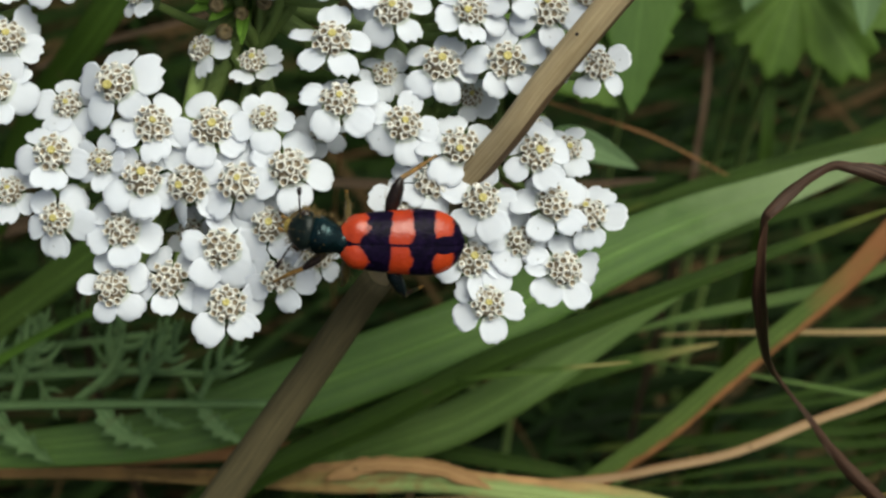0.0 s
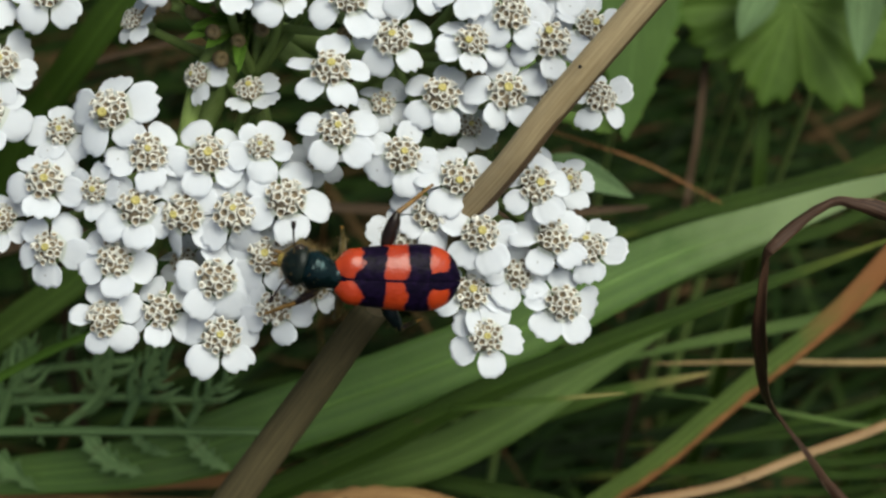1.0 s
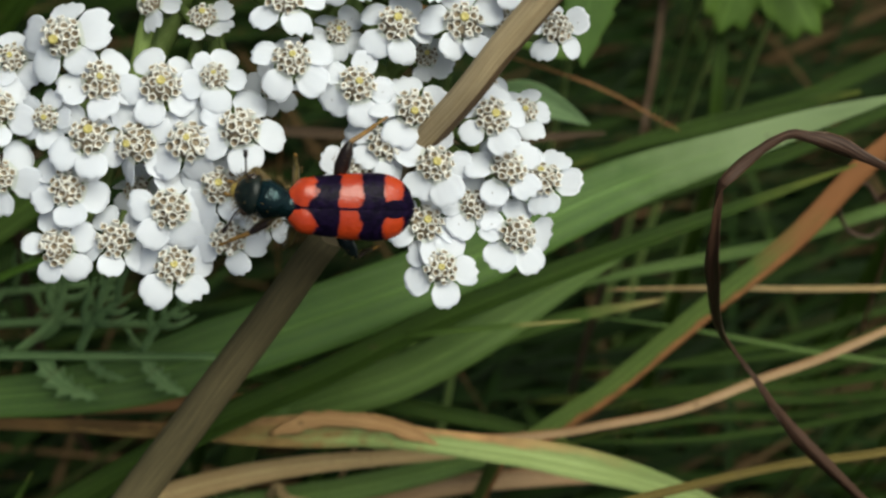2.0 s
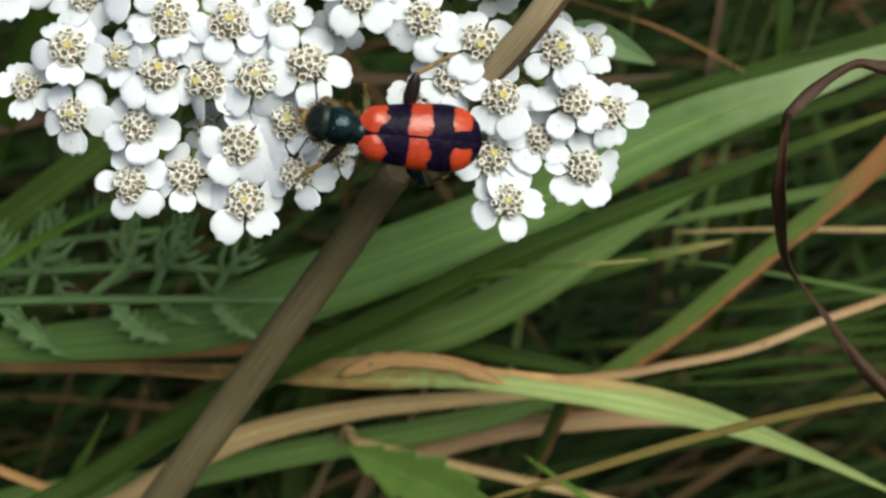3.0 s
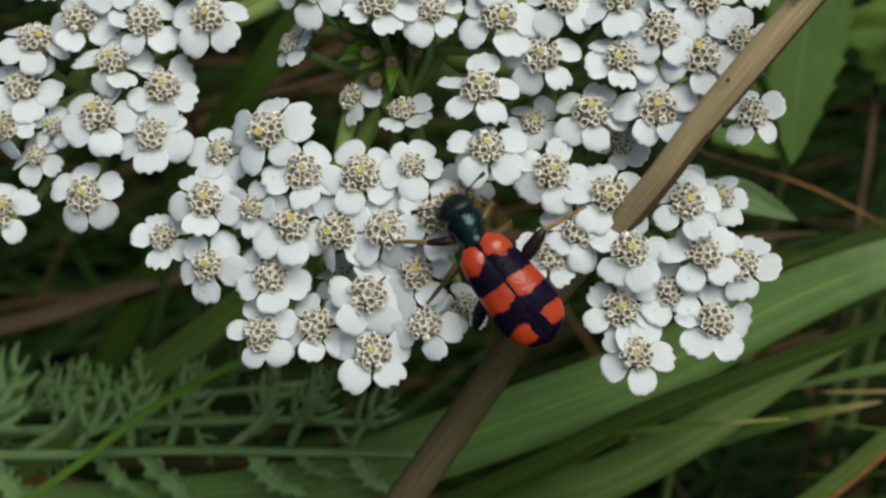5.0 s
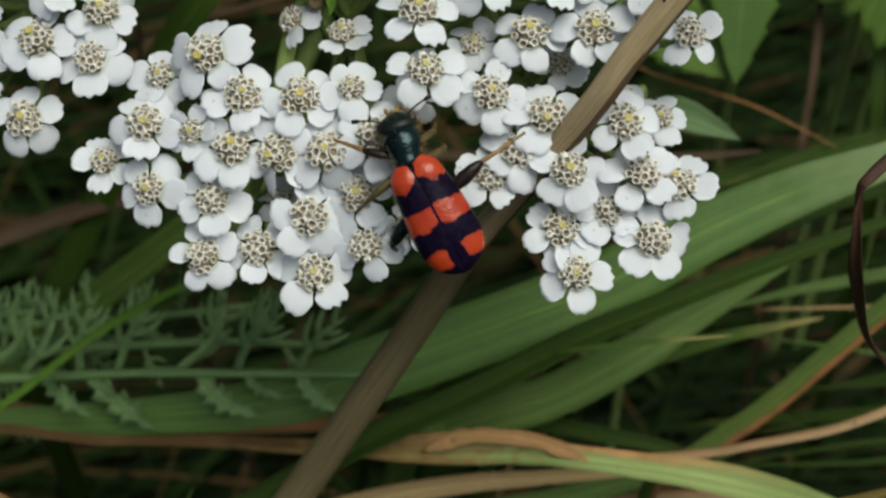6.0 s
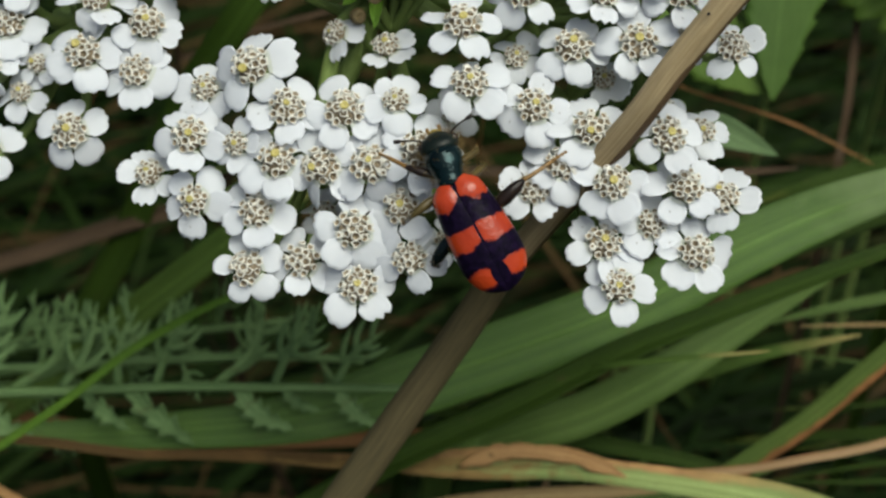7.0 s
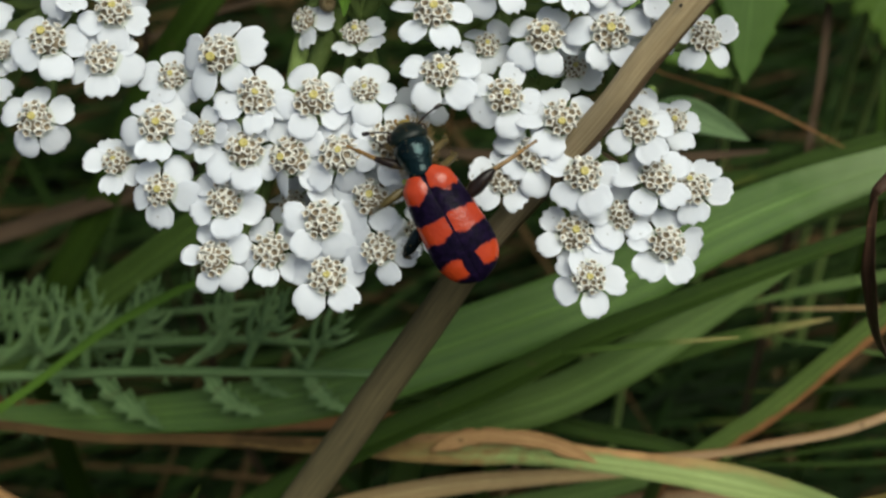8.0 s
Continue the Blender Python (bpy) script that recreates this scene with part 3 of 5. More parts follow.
    blade("grass_blade", "bright green low grass blade",
          [(22.9, -34.6, -36.0), (18.3, -31.4, -36.0), (12.5, -27.3, -36.0)], 0.9, FRESH_GREEN, g(0.6, 0.1, 0.2, 0.6), seed=25)
    blade("grass_blade", "dark green grass blade behind the torn one",
          [(-6.4, -15.5, -46.0), (1.1, -17.1, -45.0), (9.1, -18.7, -44.0), (18.1, -20.4, -43.0), (25.1, -22.5, -43.0)], 1.7, DEEP_GREEN, g(0.1, 0.1, 0.45, 0.7), run=2, seed=26)
    blade("grass_blade", "thin dry tan grass blade near the soil",
          [(-2.2, -27.8, -46.0), (4.3, -29.4, -46.0), (10.3, -30.9, -46.0), (17.4, -32.6, -46.0), (24.0, -34.2, -46.0)], 0.9, DRY, g(0.2, 0.3, 0.4, 0.8), run=2, seed=27)
    blade("grass_blade", "grey-green grass blade in the shade",
          [(43.2, -3.6, -46.0), (35.9, -5.0, -46.0), (30.1, -6.1, -46.0), (23.7, -7.7, -46.0)], 1.2, SOFT_GREEN, g(0.8, 0.1, 0.3, 0.6), seed=28)
    blade("grass_blade", "dark green grass blade along the broad one",
          [(43.8, 5.0, -44.0), (35.5, 2.7, -42.0), (26.6, -0.7, -41.0), (18.9, -4.3, -41.0)], 1.3, DEEP_GREEN, g(0.8, 0.1, 0.3, 0.6), seed=29)
    blade("grass_blade", "green grass blade over the broad one",
          [(47.8, 10.9, -50.0), (38.6, 8.3, -48.0), (30.7, 6.4, -46.0), (23.8, 4.0, -46.0)], 1.8, DEEP_GREEN, g(0.8, 0.1, 0.3, 0.6), seed=30)
    blade("grass_blade", "brown upright grass stem, darkened for shade",
          [(33.2, 10.5, -54.0), (33.7, 14.2, -53.0), (34.3, 19.2, -53.0), (34.8, 24.9, -53.0)], 0.8, SHADE_BROWN, g(0.9, 0.6, 0.1, 0.8), run=6, seed=35, fold=0.5)
    blade("grass_blade", "green upright grass stem under a lobed leaf",
          [(40.0, 8.0, -54.0), (40.1, 12.5, -53.0), (40.4, 17.0, -53.0), (40.8, 22.7, -53.0)], 1.4, DEEP_GREEN, g(0.9, 0.6, 0.1, 0.8), run=6, seed=36, fold=0.4)
    blade("grass_blade", "yellow-tan dry grass blade near the soil",
          [(-38.2, -25.7, -34.0), (-33.9, -27.6, -34.0), (-30.0, -29.2, -34.0), (-25.6, -30.8, -34.0), (-21.1, -32.0, -34.0)], 0.9, DRY_EDGE, g(0.8, 0.3, 0.2, 0.8), seed=38, fold=0.4)
    rnd = random.Random(37)
    right, left, step = Vector((47.0, -13.2, -50.0)), Vector((17.9, -16.6, -52.0)), Vector((47.0, -14.4, -50.0)) - Vector((47.0, -13.2, -50.0))
    for k in range(8):
        a = right + step * (k + rnd.uniform(-0.4, 0.4)) + Vector((0, 0, rnd.uniform(-3, 4)))
        b = left + step * (k * 0.8 + rnd.uniform(-1.5, 1.5)) + Vector((rnd.uniform(-1, 12), 0, rnd.uniform(-3, 2)))
        blade("grass_blade", "thin green grass blade in the shade", [a, a * 0.6 + b * 0.4 + Vector((0, rnd.uniform(-0.6, 0.9), 1)), b], rnd.uniform(0.5, 1.1),
              DEEP_GREEN, g(0.8, 0.1, 0.3, 0.6), seed=80 + k, fold=0.3, steps=40)


def build_stalk():
    """The thick dry stalk that leans across in front of the upper flowers and passes under the others."""
    ctrl = [(-24.0, -35.8, -25.0), (-18.1, -27.5, -22.0), (-10.8, -17.4, -18.0), (-3.4, -7.0, -13.0), (0.8, -1.1, -8.0), (8.3, 7.3, 2.0), (11.8, 11.9, 5.0), (17.3, 18.4, 7.5), (22.6, 24.6, 9.0)]
    line = smooth_line(rooted(ctrl, 10), 90)
    ob = new("dry_stalk")
    o = line[0] * MM
    ob.matrix_basis = SITE @ Matrix.Translation(o)
    tagged(ob, "thick straw-brown dry grass stalk leaning across the flowers", "grass stalk")
    v, f, u = tube(line, lambda s: 1.0 - 0.15 * s + 0.03 * math.sin(s * 23), 40, 0.92, 0.03)
    part("stalk", mesh_of("stalk", [p - o for p in v], f, STRAW, u), ob)
    # Wider lower part; its dark colour stands in for the flowers' shadow.
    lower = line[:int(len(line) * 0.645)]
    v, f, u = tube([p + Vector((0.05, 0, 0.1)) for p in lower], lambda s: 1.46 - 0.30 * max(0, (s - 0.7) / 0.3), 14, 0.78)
    part("lower_sheath", mesh_of("lower_sheath", [p - o for p in v], f, SHADED_SHEATH, u), ob, "wider leaf sheath round the stalk, darkened for the flowers' shade")
    # Brown margin set to the right, also darkening the stalk's side like shade.
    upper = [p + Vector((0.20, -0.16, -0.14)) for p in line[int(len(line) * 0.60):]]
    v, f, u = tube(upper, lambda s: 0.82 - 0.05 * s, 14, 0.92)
    part("sheath_margin", mesh_of("sheath_margin", [p - o for p in v], f, SHADED_MARGIN, u), ob, "brown margin of the dry leaf sheath, dark as the stalk's shaded side")
    v, f = lathe([(-0.1, 0.05, 0.05, 0), (-0.04, 0.13, 0.13, 0), (0.06, 0.13, 0.12, 0), (0.14, 0.05, 0.05, 0)], 8)
    part("speck", mesh_of("speck", v, f, LEG_DARK), ob, "tiny black speck", Matrix.Translation(Vector((13.2, 14.2, 7.1)) * MM - o))
    edge = smooth_line([(17.1, 18.8, 8.8), (17.7, 20.1, 9.3), (18.6, 22.3, 9.6), (20.0, 24.8, 9.6)], 20)
    v, f, u = ribbon(edge, 1.1, tapered(0.1, 0.6, 0.5, 0.9), 0.5, thick=0.08, seed=33)
    part("sheath", mesh_of("sheath", [p - o for p in v], f, DRY, u), ob, "pale torn leaf sheath")


def build_curl():
    """The dark withered blade that curls down in front."""
    ctrl = [(40.8, 1.9, 6.0), (36.5, 3.9, 4.0), (34.1, 5.1, 3.0), (32.4, 5.7, 2.5), (31.1, 6.0, 2.0), (29.2, 5.0, 1.6), (27.1, 3.3, 1.0), (26.7, 2.5, 0.5), (26.8, 1.0, -0.5), (27.1, -0.9, -2.0), (27.6, -3.2, -4.0), (29.4, -7.6, -9.0), (31.1, -9.9, -11.0), (33.4, -12.5, -12.0), (35.6, -15.2, -13.0), (38.5, -18.3, -14.0), (44.3, -23.6, -16.0)]
    line = smooth_line(rooted(ctrl, 12), 150)
    placed("withered_blade", ribbon(line, 0.95, lambda s: 0.9 + 0.25 * math.sin(s * 29), 0.55, -30, 620, 0.12, seed=31, ragged=0.35, wave=0.6), DARK_CURL, line[0],
           "dark brown withered grass blade curled in the air", "grass")


def leaf(label, ctrl, width, mat, teeth=9, depth=0.25, run=6.0, **more):
    line = smooth_line(ctrl, 80)
    ob = new("leaf")
    o = line[0] * MM
    ob.matrix_basis = SITE @ Matrix.Translation(o)
    tagged(ob, label, "leaf")
    v, f, u = ribbon(line, width, toothed(teeth, depth), across=9, **more)
    part("leaf_blade", mesh_of("leaf_blade", [p - o for p in v], f, mat, u), ob)
    a = Vector(ctrl[0])
    stalk = smooth_line([a + DOWN * (height(a) + 2), a + DOWN * height(a) * 0.5 + Vector((2, 4, -6)), a, a * 0.85 + Vector(ctrl[1]) * 0.15], 16)
    v, f, u = tube(stalk, lambda s: 0.45 - 0.15 * s, 8)
    part("leaf_stalk", mesh_of("leaf_stalk", [p - o for p in v], f, YARROW_STEM, u), ob, "thin green leaf stalk")
    return ob


def palmate(label, centre, lobes, mat):
    """A leaf with several blunt lobes round its stalk; lobes: angle and reach (mm)."""
    n, rings, verts, faces, uvs = 168, 12, [], [], []
    for side in (0, 1):
        for i in range(rings):
            s = i / (rings - 1)
            for j in range(n):
                t = 360 * j / n
                off = min(abs((t - a + 180) % 360 - 180) for a, r in lobes)
                signed = min((((t - a + 180) % 360 - 180) for a, r in lobes), key=abs)
                full = max(r * math.exp(-(((t - a + 180) % 360 - 180) / 40) ** 2) for a, r in lobes) * (1 - 0.11 * abs(((t / 13) % 1.0) - 0.4) * 2 * s)
                z = 0.035 * off * s - 0.9 * s * s - 0.12 * side * (1 - 0.7 * s) + 0.25 * math.sin(t * 0.3) * s * s
                verts.append(Vector((full * s * math.cos(radians(t)), full * s * math.sin(radians(t)), z)) * MM)
                uvs.append((s, 0.5 + max(-0.5, min(0.5, signed / 60 * max(s, 0.3)))))
    m = n * rings
    for i in range(rings - 1):
        for j in range(n):
            a, b = i * n + j, i * n + (j + 1) % n
            faces += [(a, a + n, b + n, b), (m + a, m + b, m + b + n, m + a + n)]
    for j in range(n):
        a, b = m - n + j, m - n + (j + 1) % n
        faces.append((a, a + m, b + m, b))
    ob = new("leaf")
    c = Vector(centre)
    ob.matrix_basis = SITE @ Matrix.Translation(c * MM)
    tagged(ob, label, "leaf")
    part("leaf_blade", mesh_of("leaf_blade", verts, faces, mat, uvs), ob)
    low = DOWN * (height(c) + 2)
    v, f, u = tube(smooth_line([low, low * 0.5 + Vector((2, 5, -6)), Vector((0, 0, -0.1))], 16), lambda s: 0.6 - 0.2 * s, 8)
    part("leaf_stalk", mesh_of("leaf_stalk", v, f, YARROW_STEM, u), ob, "green leaf stalk")
    return ob


def build_ring():
    """A small dry tendril curled into a ring."""
    c = Vector((49.5, 0.3, -38.0))
    ctrl = [c + Vector((2.0 * math.cos(a), 2.4 * math.sin(a), 0.5 * a)) for a in (0.4, 1.3, 2.2, 3.1, 4.0, 4.9, 5.6)]
    line = smooth_line(rooted(ctrl, 3), 60)
    placed("dry_tendril", ribbon(line, 0.7, tapered(0.3, 0.2, 0.3, 0.8), 0.5, 20, 90, 0.1, seed=34), DARK_CURL, line[0],
           "dark brown dry tendril curled into a ring", "grass")


def build_leaves():
    leaf("broad green leaf with a toothed margin, darkened for shade", [(27.8, 35.3, -44.0), (26.7, 28.4, -44.0), (25.5, 21.3, -43.0), (24.6, 13.3, -42.0)], 9.0, SHADED_LEAF, 9, 0.16, seed=41, fold=0.1)
    leaf("broad green leaf with a blunt toothed tip", [(13.0, 24.5, -46.0), (17.0, 20.8, -45.0), (21.0, 17.2, -44.0), (24.6, 14.0, -43.0)], 8.0, LOBED, 7, 0.14, seed=42, fold=0.1)
    palmate("broad green palmate leaf with blunt lobes and small teeth", (42.6, 27.5, -49.0), ((-176, 12.6), (-157, 11.4), (-132, 9.6), (-107, 11.0), (-58, 12.6), (-20, 12.0), (30, 12.0), (80, 11.0), (130, 11.0)), LOBED)
    leaf("light green oval young leaf", [(48.5, 32.1, -45.0), (47.9, 28.1, -44.0), (47.6, 24.3, -44.0), (47.1, 20.8, -43.0)], 3.9, PALE_LEAF, 1, 0.0, seed=45, fold=0.3)
    leaf("light green oval young leaf", [(39.7, 30.5, -46.0), (38.4, 27.8, -46.0), (37.0, 25.4, -45.0), (36.1, 23.3, -45.0)], 3.6, PALE_LEAF, 1, 0.0, seed=49, fold=0.3)
    leaf("pale green oval leaf tip behind the flowers", [(15.0, 10.2, -33.0), (17.8, 10.0, -32.0), (20.6, 9.0, -32.0), (23.5, 7.6, -31.5)], 2.8, PALE_LEAF, 1, 0.0, seed=46, fold=0.25)
    leaf("small bright green toothed leaf near the soil", [(10.5, -35.0, -42.0), (5.2, -31.5, -41.0), (0.9, -29.3, -40.0), (-3.6, -26.8, -39.0)], 6.5, LOBED, 5, 0.3, seed=47, fold=0.12)
    leaf("small green toothed leaf near the soil, darkened for shade", [(56.5, -33.9, -40.0), (54.3, -31.7, -40.0), (50.6, -29.8, -39.0), (46.5, -28.8, -38.0)], 4.0, SHADED_LEAF, 4, 0.3, seed=48, fold=0.12)


def pinna(length, seed):
    """One feathery side leaflet: a curved midrib with strap-like blunt lobes, some forked (mm, along +x)."""
    rnd, verts, faces, uvs = random.Random(seed), [], [], []

    def lobe(points, w):
        k = len(verts)
        v, f, u = ribbon(smooth_line(points, 7), w, tapered(0.95, 0.08, 0.3, 0.5), 0.3, thick=0.1, across=3)
        verts.extend(v)
        uvs.extend(u)
        faces.extend([tuple(i + k for i in q) for q in f])

    bow = rnd.choice((-1, 1, 1)) * rnd.uniform(0.08, 0.24) * length
    spine = smooth_line([Vector((0, 0, 0)), Vector((length * 0.5, bow, 0.5)), Vector((length, bow * 0.4, 0.2))], 20)
    lobe([spine[0], spine[10], spine[20]], 0.72)
    for i in range(3):
        for sgn in (1, -1):
            s = 0.26 + 0.23 * i + (0.10 if sgn > 0 else 0) + rnd.uniform(-0.05, 0.05)
            if rnd.random() < 0.12:
                continue
            a = spine[int(s * 20)]
            l = length * (0.52 - 0.30 * s) * rnd.uniform(0.6, 1.35)
            t = sgn * radians(rnd.uniform(34, 56))
            d = Vector((math.cos(t), math.sin(t), rnd.uniform(-0.2, 0.3)))
            e = Vector((math.cos(t * 0.45), math.sin(t * 0.45), rnd.uniform(-0.3, 0.2)))
            b = a + d * l * 0.5
            lobe([a, b, b + e * l * 0.6], 0.56)
            if rnd.random() < 0.4:
                h = Vector((math.cos(t * 1.35), math.sin(t * 1.35), 0.1))
                lobe([b - d * l * 0.1, b + h * l * 0.2, b + h * l * 0.42], 0.4)
    return mesh_of("pinna", verts, faces, FEATHER, uvs)


def broad_pinna(length, seed):
    """One lower side leaflet: a bowed flat blade with coarse pointed teeth (mm, along +x)."""
    rnd = random.Random(seed)
    bow = rnd.uniform(-0.14, 0.05) * length
    spine = smooth_line([Vector((0, 0, 0)), Vector((length * 0.5, bow, 0.5)), Vector((length, bow * 0.2, -0.2))], 48)
    v, f, u = ribbon(spine, 2.7, toothed(rnd.choice((5, 6)), 0.62, 0.8), 0.2, thick=0.12, across=7, wave=0.3, seed=seed)
    return mesh_of("pinna", v, f, FEATHER, u)


def build_feather(label, ctrl, sizes, count, shapes, under, seed):
    rnd = random.Random(seed)
    line = smooth_line(rooted(ctrl, 14), 60)
    o = line[0] * MM
    ob = new("feathery_leaf")
    ob.matrix_basis = SITE @ Matrix.Translation(o)
    tagged(ob, label, "yarrow leaf")
    v, f, u = tube(line, lambda s: 0.58 * (1 - 0.6 * s) + 0.10, 8)
    part("rachis", mesh_of("rachis", [p - o for p in v], f, FEATHER, u), ob, "pale ribbed leaf midrib")
    full = smooth_line(ctrl, 60)
    for i in range(count):
        for sgn in (1, -1):
            s = 0.04 + (i + (0.0 if sgn > 0 else 0.35) + rnd.uniform(-0.18, 0.18)) / count * 0.93
            if sgn < 0 and rnd.random() < 0.3:
                continue
            s = max(0.0, s)
            k = int(s * 60)
            p, tan = full[k], (full[min(k + 1, 60)] - full[max(k - 1, 0)]).normalized()
            ang = math.atan2(tan.y, tan.x) + (radians(rnd.uniform(44, 72)) if sgn > 0 else -radians(rnd.uniform(22, 46)))
            m = Matrix.Translation(p * MM - o) @ Euler((rnd.uniform(-0.5, 0.5), rnd.uniform(-0.35, 0.2), ang)).to_matrix().to_4x4()
            part("pinna", rnd.choice(shapes if sgn > 0 else under), ob, "", m @ Matrix.Scale(sizes * (1.12 - 0.4 * s) * (rnd.uniform(0.85, 1.12) if sgn > 0 else rnd.uniform(0.5, 1.0)), 4))


build_blades()
build_stalk()
build_curl()
build_ring()
build_leaves()
PINNAE = [pinna(7.4, s) for s in (1, 2, 3, 4, 5)]
LOWER_PINNAE = [broad_pinna(7.0, s) for s in (6, 7, 8)]
build_feather("grey-green feathery yarrow leaf in the shade", [(-50.5, -13.2, -34.0), (-40.6, -13.1, -34.0), (-30.4, -12.6, -33.0), (-20.4, -12.5, -32.0), (-8.6, -12.6, -32.0)], 1.22, 8, PINNAE, LOWER_PINNAE, 51)
build_feather("grey-green feathery yarrow leaf in the shade", [(-57.8, -10.4, -46.0), (-49.2, -9.8, -46.0), (-41.1, -9.3, -46.0), (-31.4, -8.3, -46.0), (-21.0, -7.2, -45.0)], 0.85, 7, PINNAE, PINNAE, 52)
build_feather("grey-green feathery yarrow leaf in the shade", [(-52.0, -11.6, -40.0), (-42.0, -11.3, -40.0), (-32.0, -10.6, -39.0), (-22.0, -10.2, -39.0), (-13.0, -10.6, -39.0)], 0.85, 6, PINNAE, PINNAE, 54)
build_feather("grey-green feathery yarrow leaf in the shade", [(-54.7, -19.9, -40.0), (-49.5, -18.8, -40.0), (-45.3, -17.6, -40.0), (-39.1, -17.1, -40.0)], 0.7, 4, PINNAE, PINNAE, 53)


# ---- yarrow ----
LEFT_HEADS = [
    (-33.9, 19.0, -2.1, 1, 60), (-30.5, 20.2, -1.0, 1, 40), (-25.7, 19.8, -0.4, 1, 32), (-21.2, 19.9, 0.6, 1, -48),
    (-28.0, 17.1, -0.3, 0.95, 26), (-34.8, 15.7, -2.5, 1, 65), (-24.4, 15.3, -0.6, 1, 52), (-28.8, 13.2, -0.1, 1, 0),
    (-25.2, 11.9, -0.3, 0.95, 54), (-32.8, 12.7, -3.0, 0.6, 10), (-34.0, 10.7, -3.0, 0.65, 40), (-30.0, 7.8, -1.0, 1, 23),
    (-36.1, 12.6, -1.6, 0.9, 0), (-36.5, 6.7, -2.5, 1, 30), (-27.9, 23.1, -0.6, 1, 20), (-22.2, 23.9, -0.5, 1, 50),
    (-33.2, 23.9, -1.7, 1, 0),
]

FRONT_HEADS = [
    (-17.0, 12.0, 1.7, 1.1, 15), (-20.5, 10.7, -1.0, 0.8, 30), (-21.2, 7.3, 0.9, 1, 46), (-18.0, 6.6, 1.2, 0.7, -3),
    (-24.4, 4.9, -0.8, 0.8, 40), (-21.1, 2.8, 0.7, 0.9, 54), (-14.4, 9.2, 1.5, 1, -15), (-10.5, 9.0, 1.3, 1.05, 40),
    (-7.1, 9.6, 1.1, 0.75, 60), (-15.1, 5.7, 1.7, 1.05, 60), (-12.2, 5.1, 1.3, 1.05, 39), (-8.8, 5.3, 1.9, 1.1, 5),
    (-5.4, 6.3, 2.3, 1.1, 0), (-16.6, 2.2, 1.1, 1, 56), (-9.9, 0.8, 1.8, 1.05, 20), (-6.8, 2.4, 1.3, 0.95, 10),
    (-17.4, -1.8, 0.7, 0.95, 31), (-13.6, -1.2, 0.6, 1, 40), (-9.6, -2.9, 1.4, 1.05, -54),
]

MIDDLE_HEADS = [
    (-6.2, -1.1, 1.7, 0.95, 64), (-3.7, 0.2, -3.0, 0.75, -40), (-12.6, 2.0, -3.5, 0.7, 10), (-14.2, 21.8, 0.7, 1, -23),
    (-9.4, 20.6, 2.2, 1.05, 0), (-5.8, 20.1, 1.5, 0.8, 20), (-2.6, 23.0, 1.6, 1, 10), (-6.8, 23.4, 1.1, 1, 40),
]

UPPER_HEADS = [
    (-1.3, 19.6, 1.7, 1, 1), (1.6, 16.9, 1.5, 1, 19), (2.9, 20.8, 1.2, 0.95, 21), (6.7, 20.9, 1.3, 1, 62),
    (6.9, 16.8, 1.5, 0.9, 56), (9.5, 18.7, 1.6, 1, 18), (12.4, 20.8, 0.8, 1, 28), (12.2, 16.8, 1.4, 1, 55),
    (15.1, 17.9, 0.8, 0.9, 13), (15.6, 13.1, 1.1, 0.85, 22), (9.3, 13.4, 1.4, 1.05, 25), (4.9, 13.3, 1.0, 1.05, 0),
    (-2.5, 14.8, 2.4, 1.05, 12), (-2.0, 10.7, 2.6, 1, 27), (1.1, 12.8, -1.5, 0.7, 50), (2.3, 9.1, 1.8, 1, 71),
    (12.3, 13.9, -2.0, 0.75, 20), (7.1, 11.4, -3.0, 0.7, 40), (-3.3, 9.1, -3.5, 0.7, 30),
]

RIGHT_HEADS = [
    (6.1, 7.7, 1.5, 1.05, 26), (4.2, 5.3, 1.1, 0.95, 1), (2.3, 3.6, 0.7, 0.9, 12), (7.5, 3.9, 1.6, 1, 12),
    (11.3, 7.1, 1.6, 1, 8), (13.9, 7.7, -2.5, 0.7, 0), (12.5, 3.8, 0.9, 1, 30), (14.9, 3.1, -0.1, 0.9, -16),
    (10.3, 1.2, -0.1, 0.85, 23), (7.0, 0.0, 0.4, 1, -6), (13.3, -0.7, 0.3, 1, 14), (7.9, -3.0, 0.9, 0.95, -4),
    (11.4, 9.3, -3.0, 0.7, 30), (9.2, 23.7, 0.9, 1, 20), (15.5, 23.2, -0.8, 1, 0),
]

SMALL_HEADS = [(-16.2, 18.5, -3.0, 0.66, 10, -0.75, 0.35), (-11.9, 14.7, -3.0, 0.72, 0, -0.7, 0.25), (-8.1, 13.9, -2.5, 0.78, 22, -0.15, 0.6)]


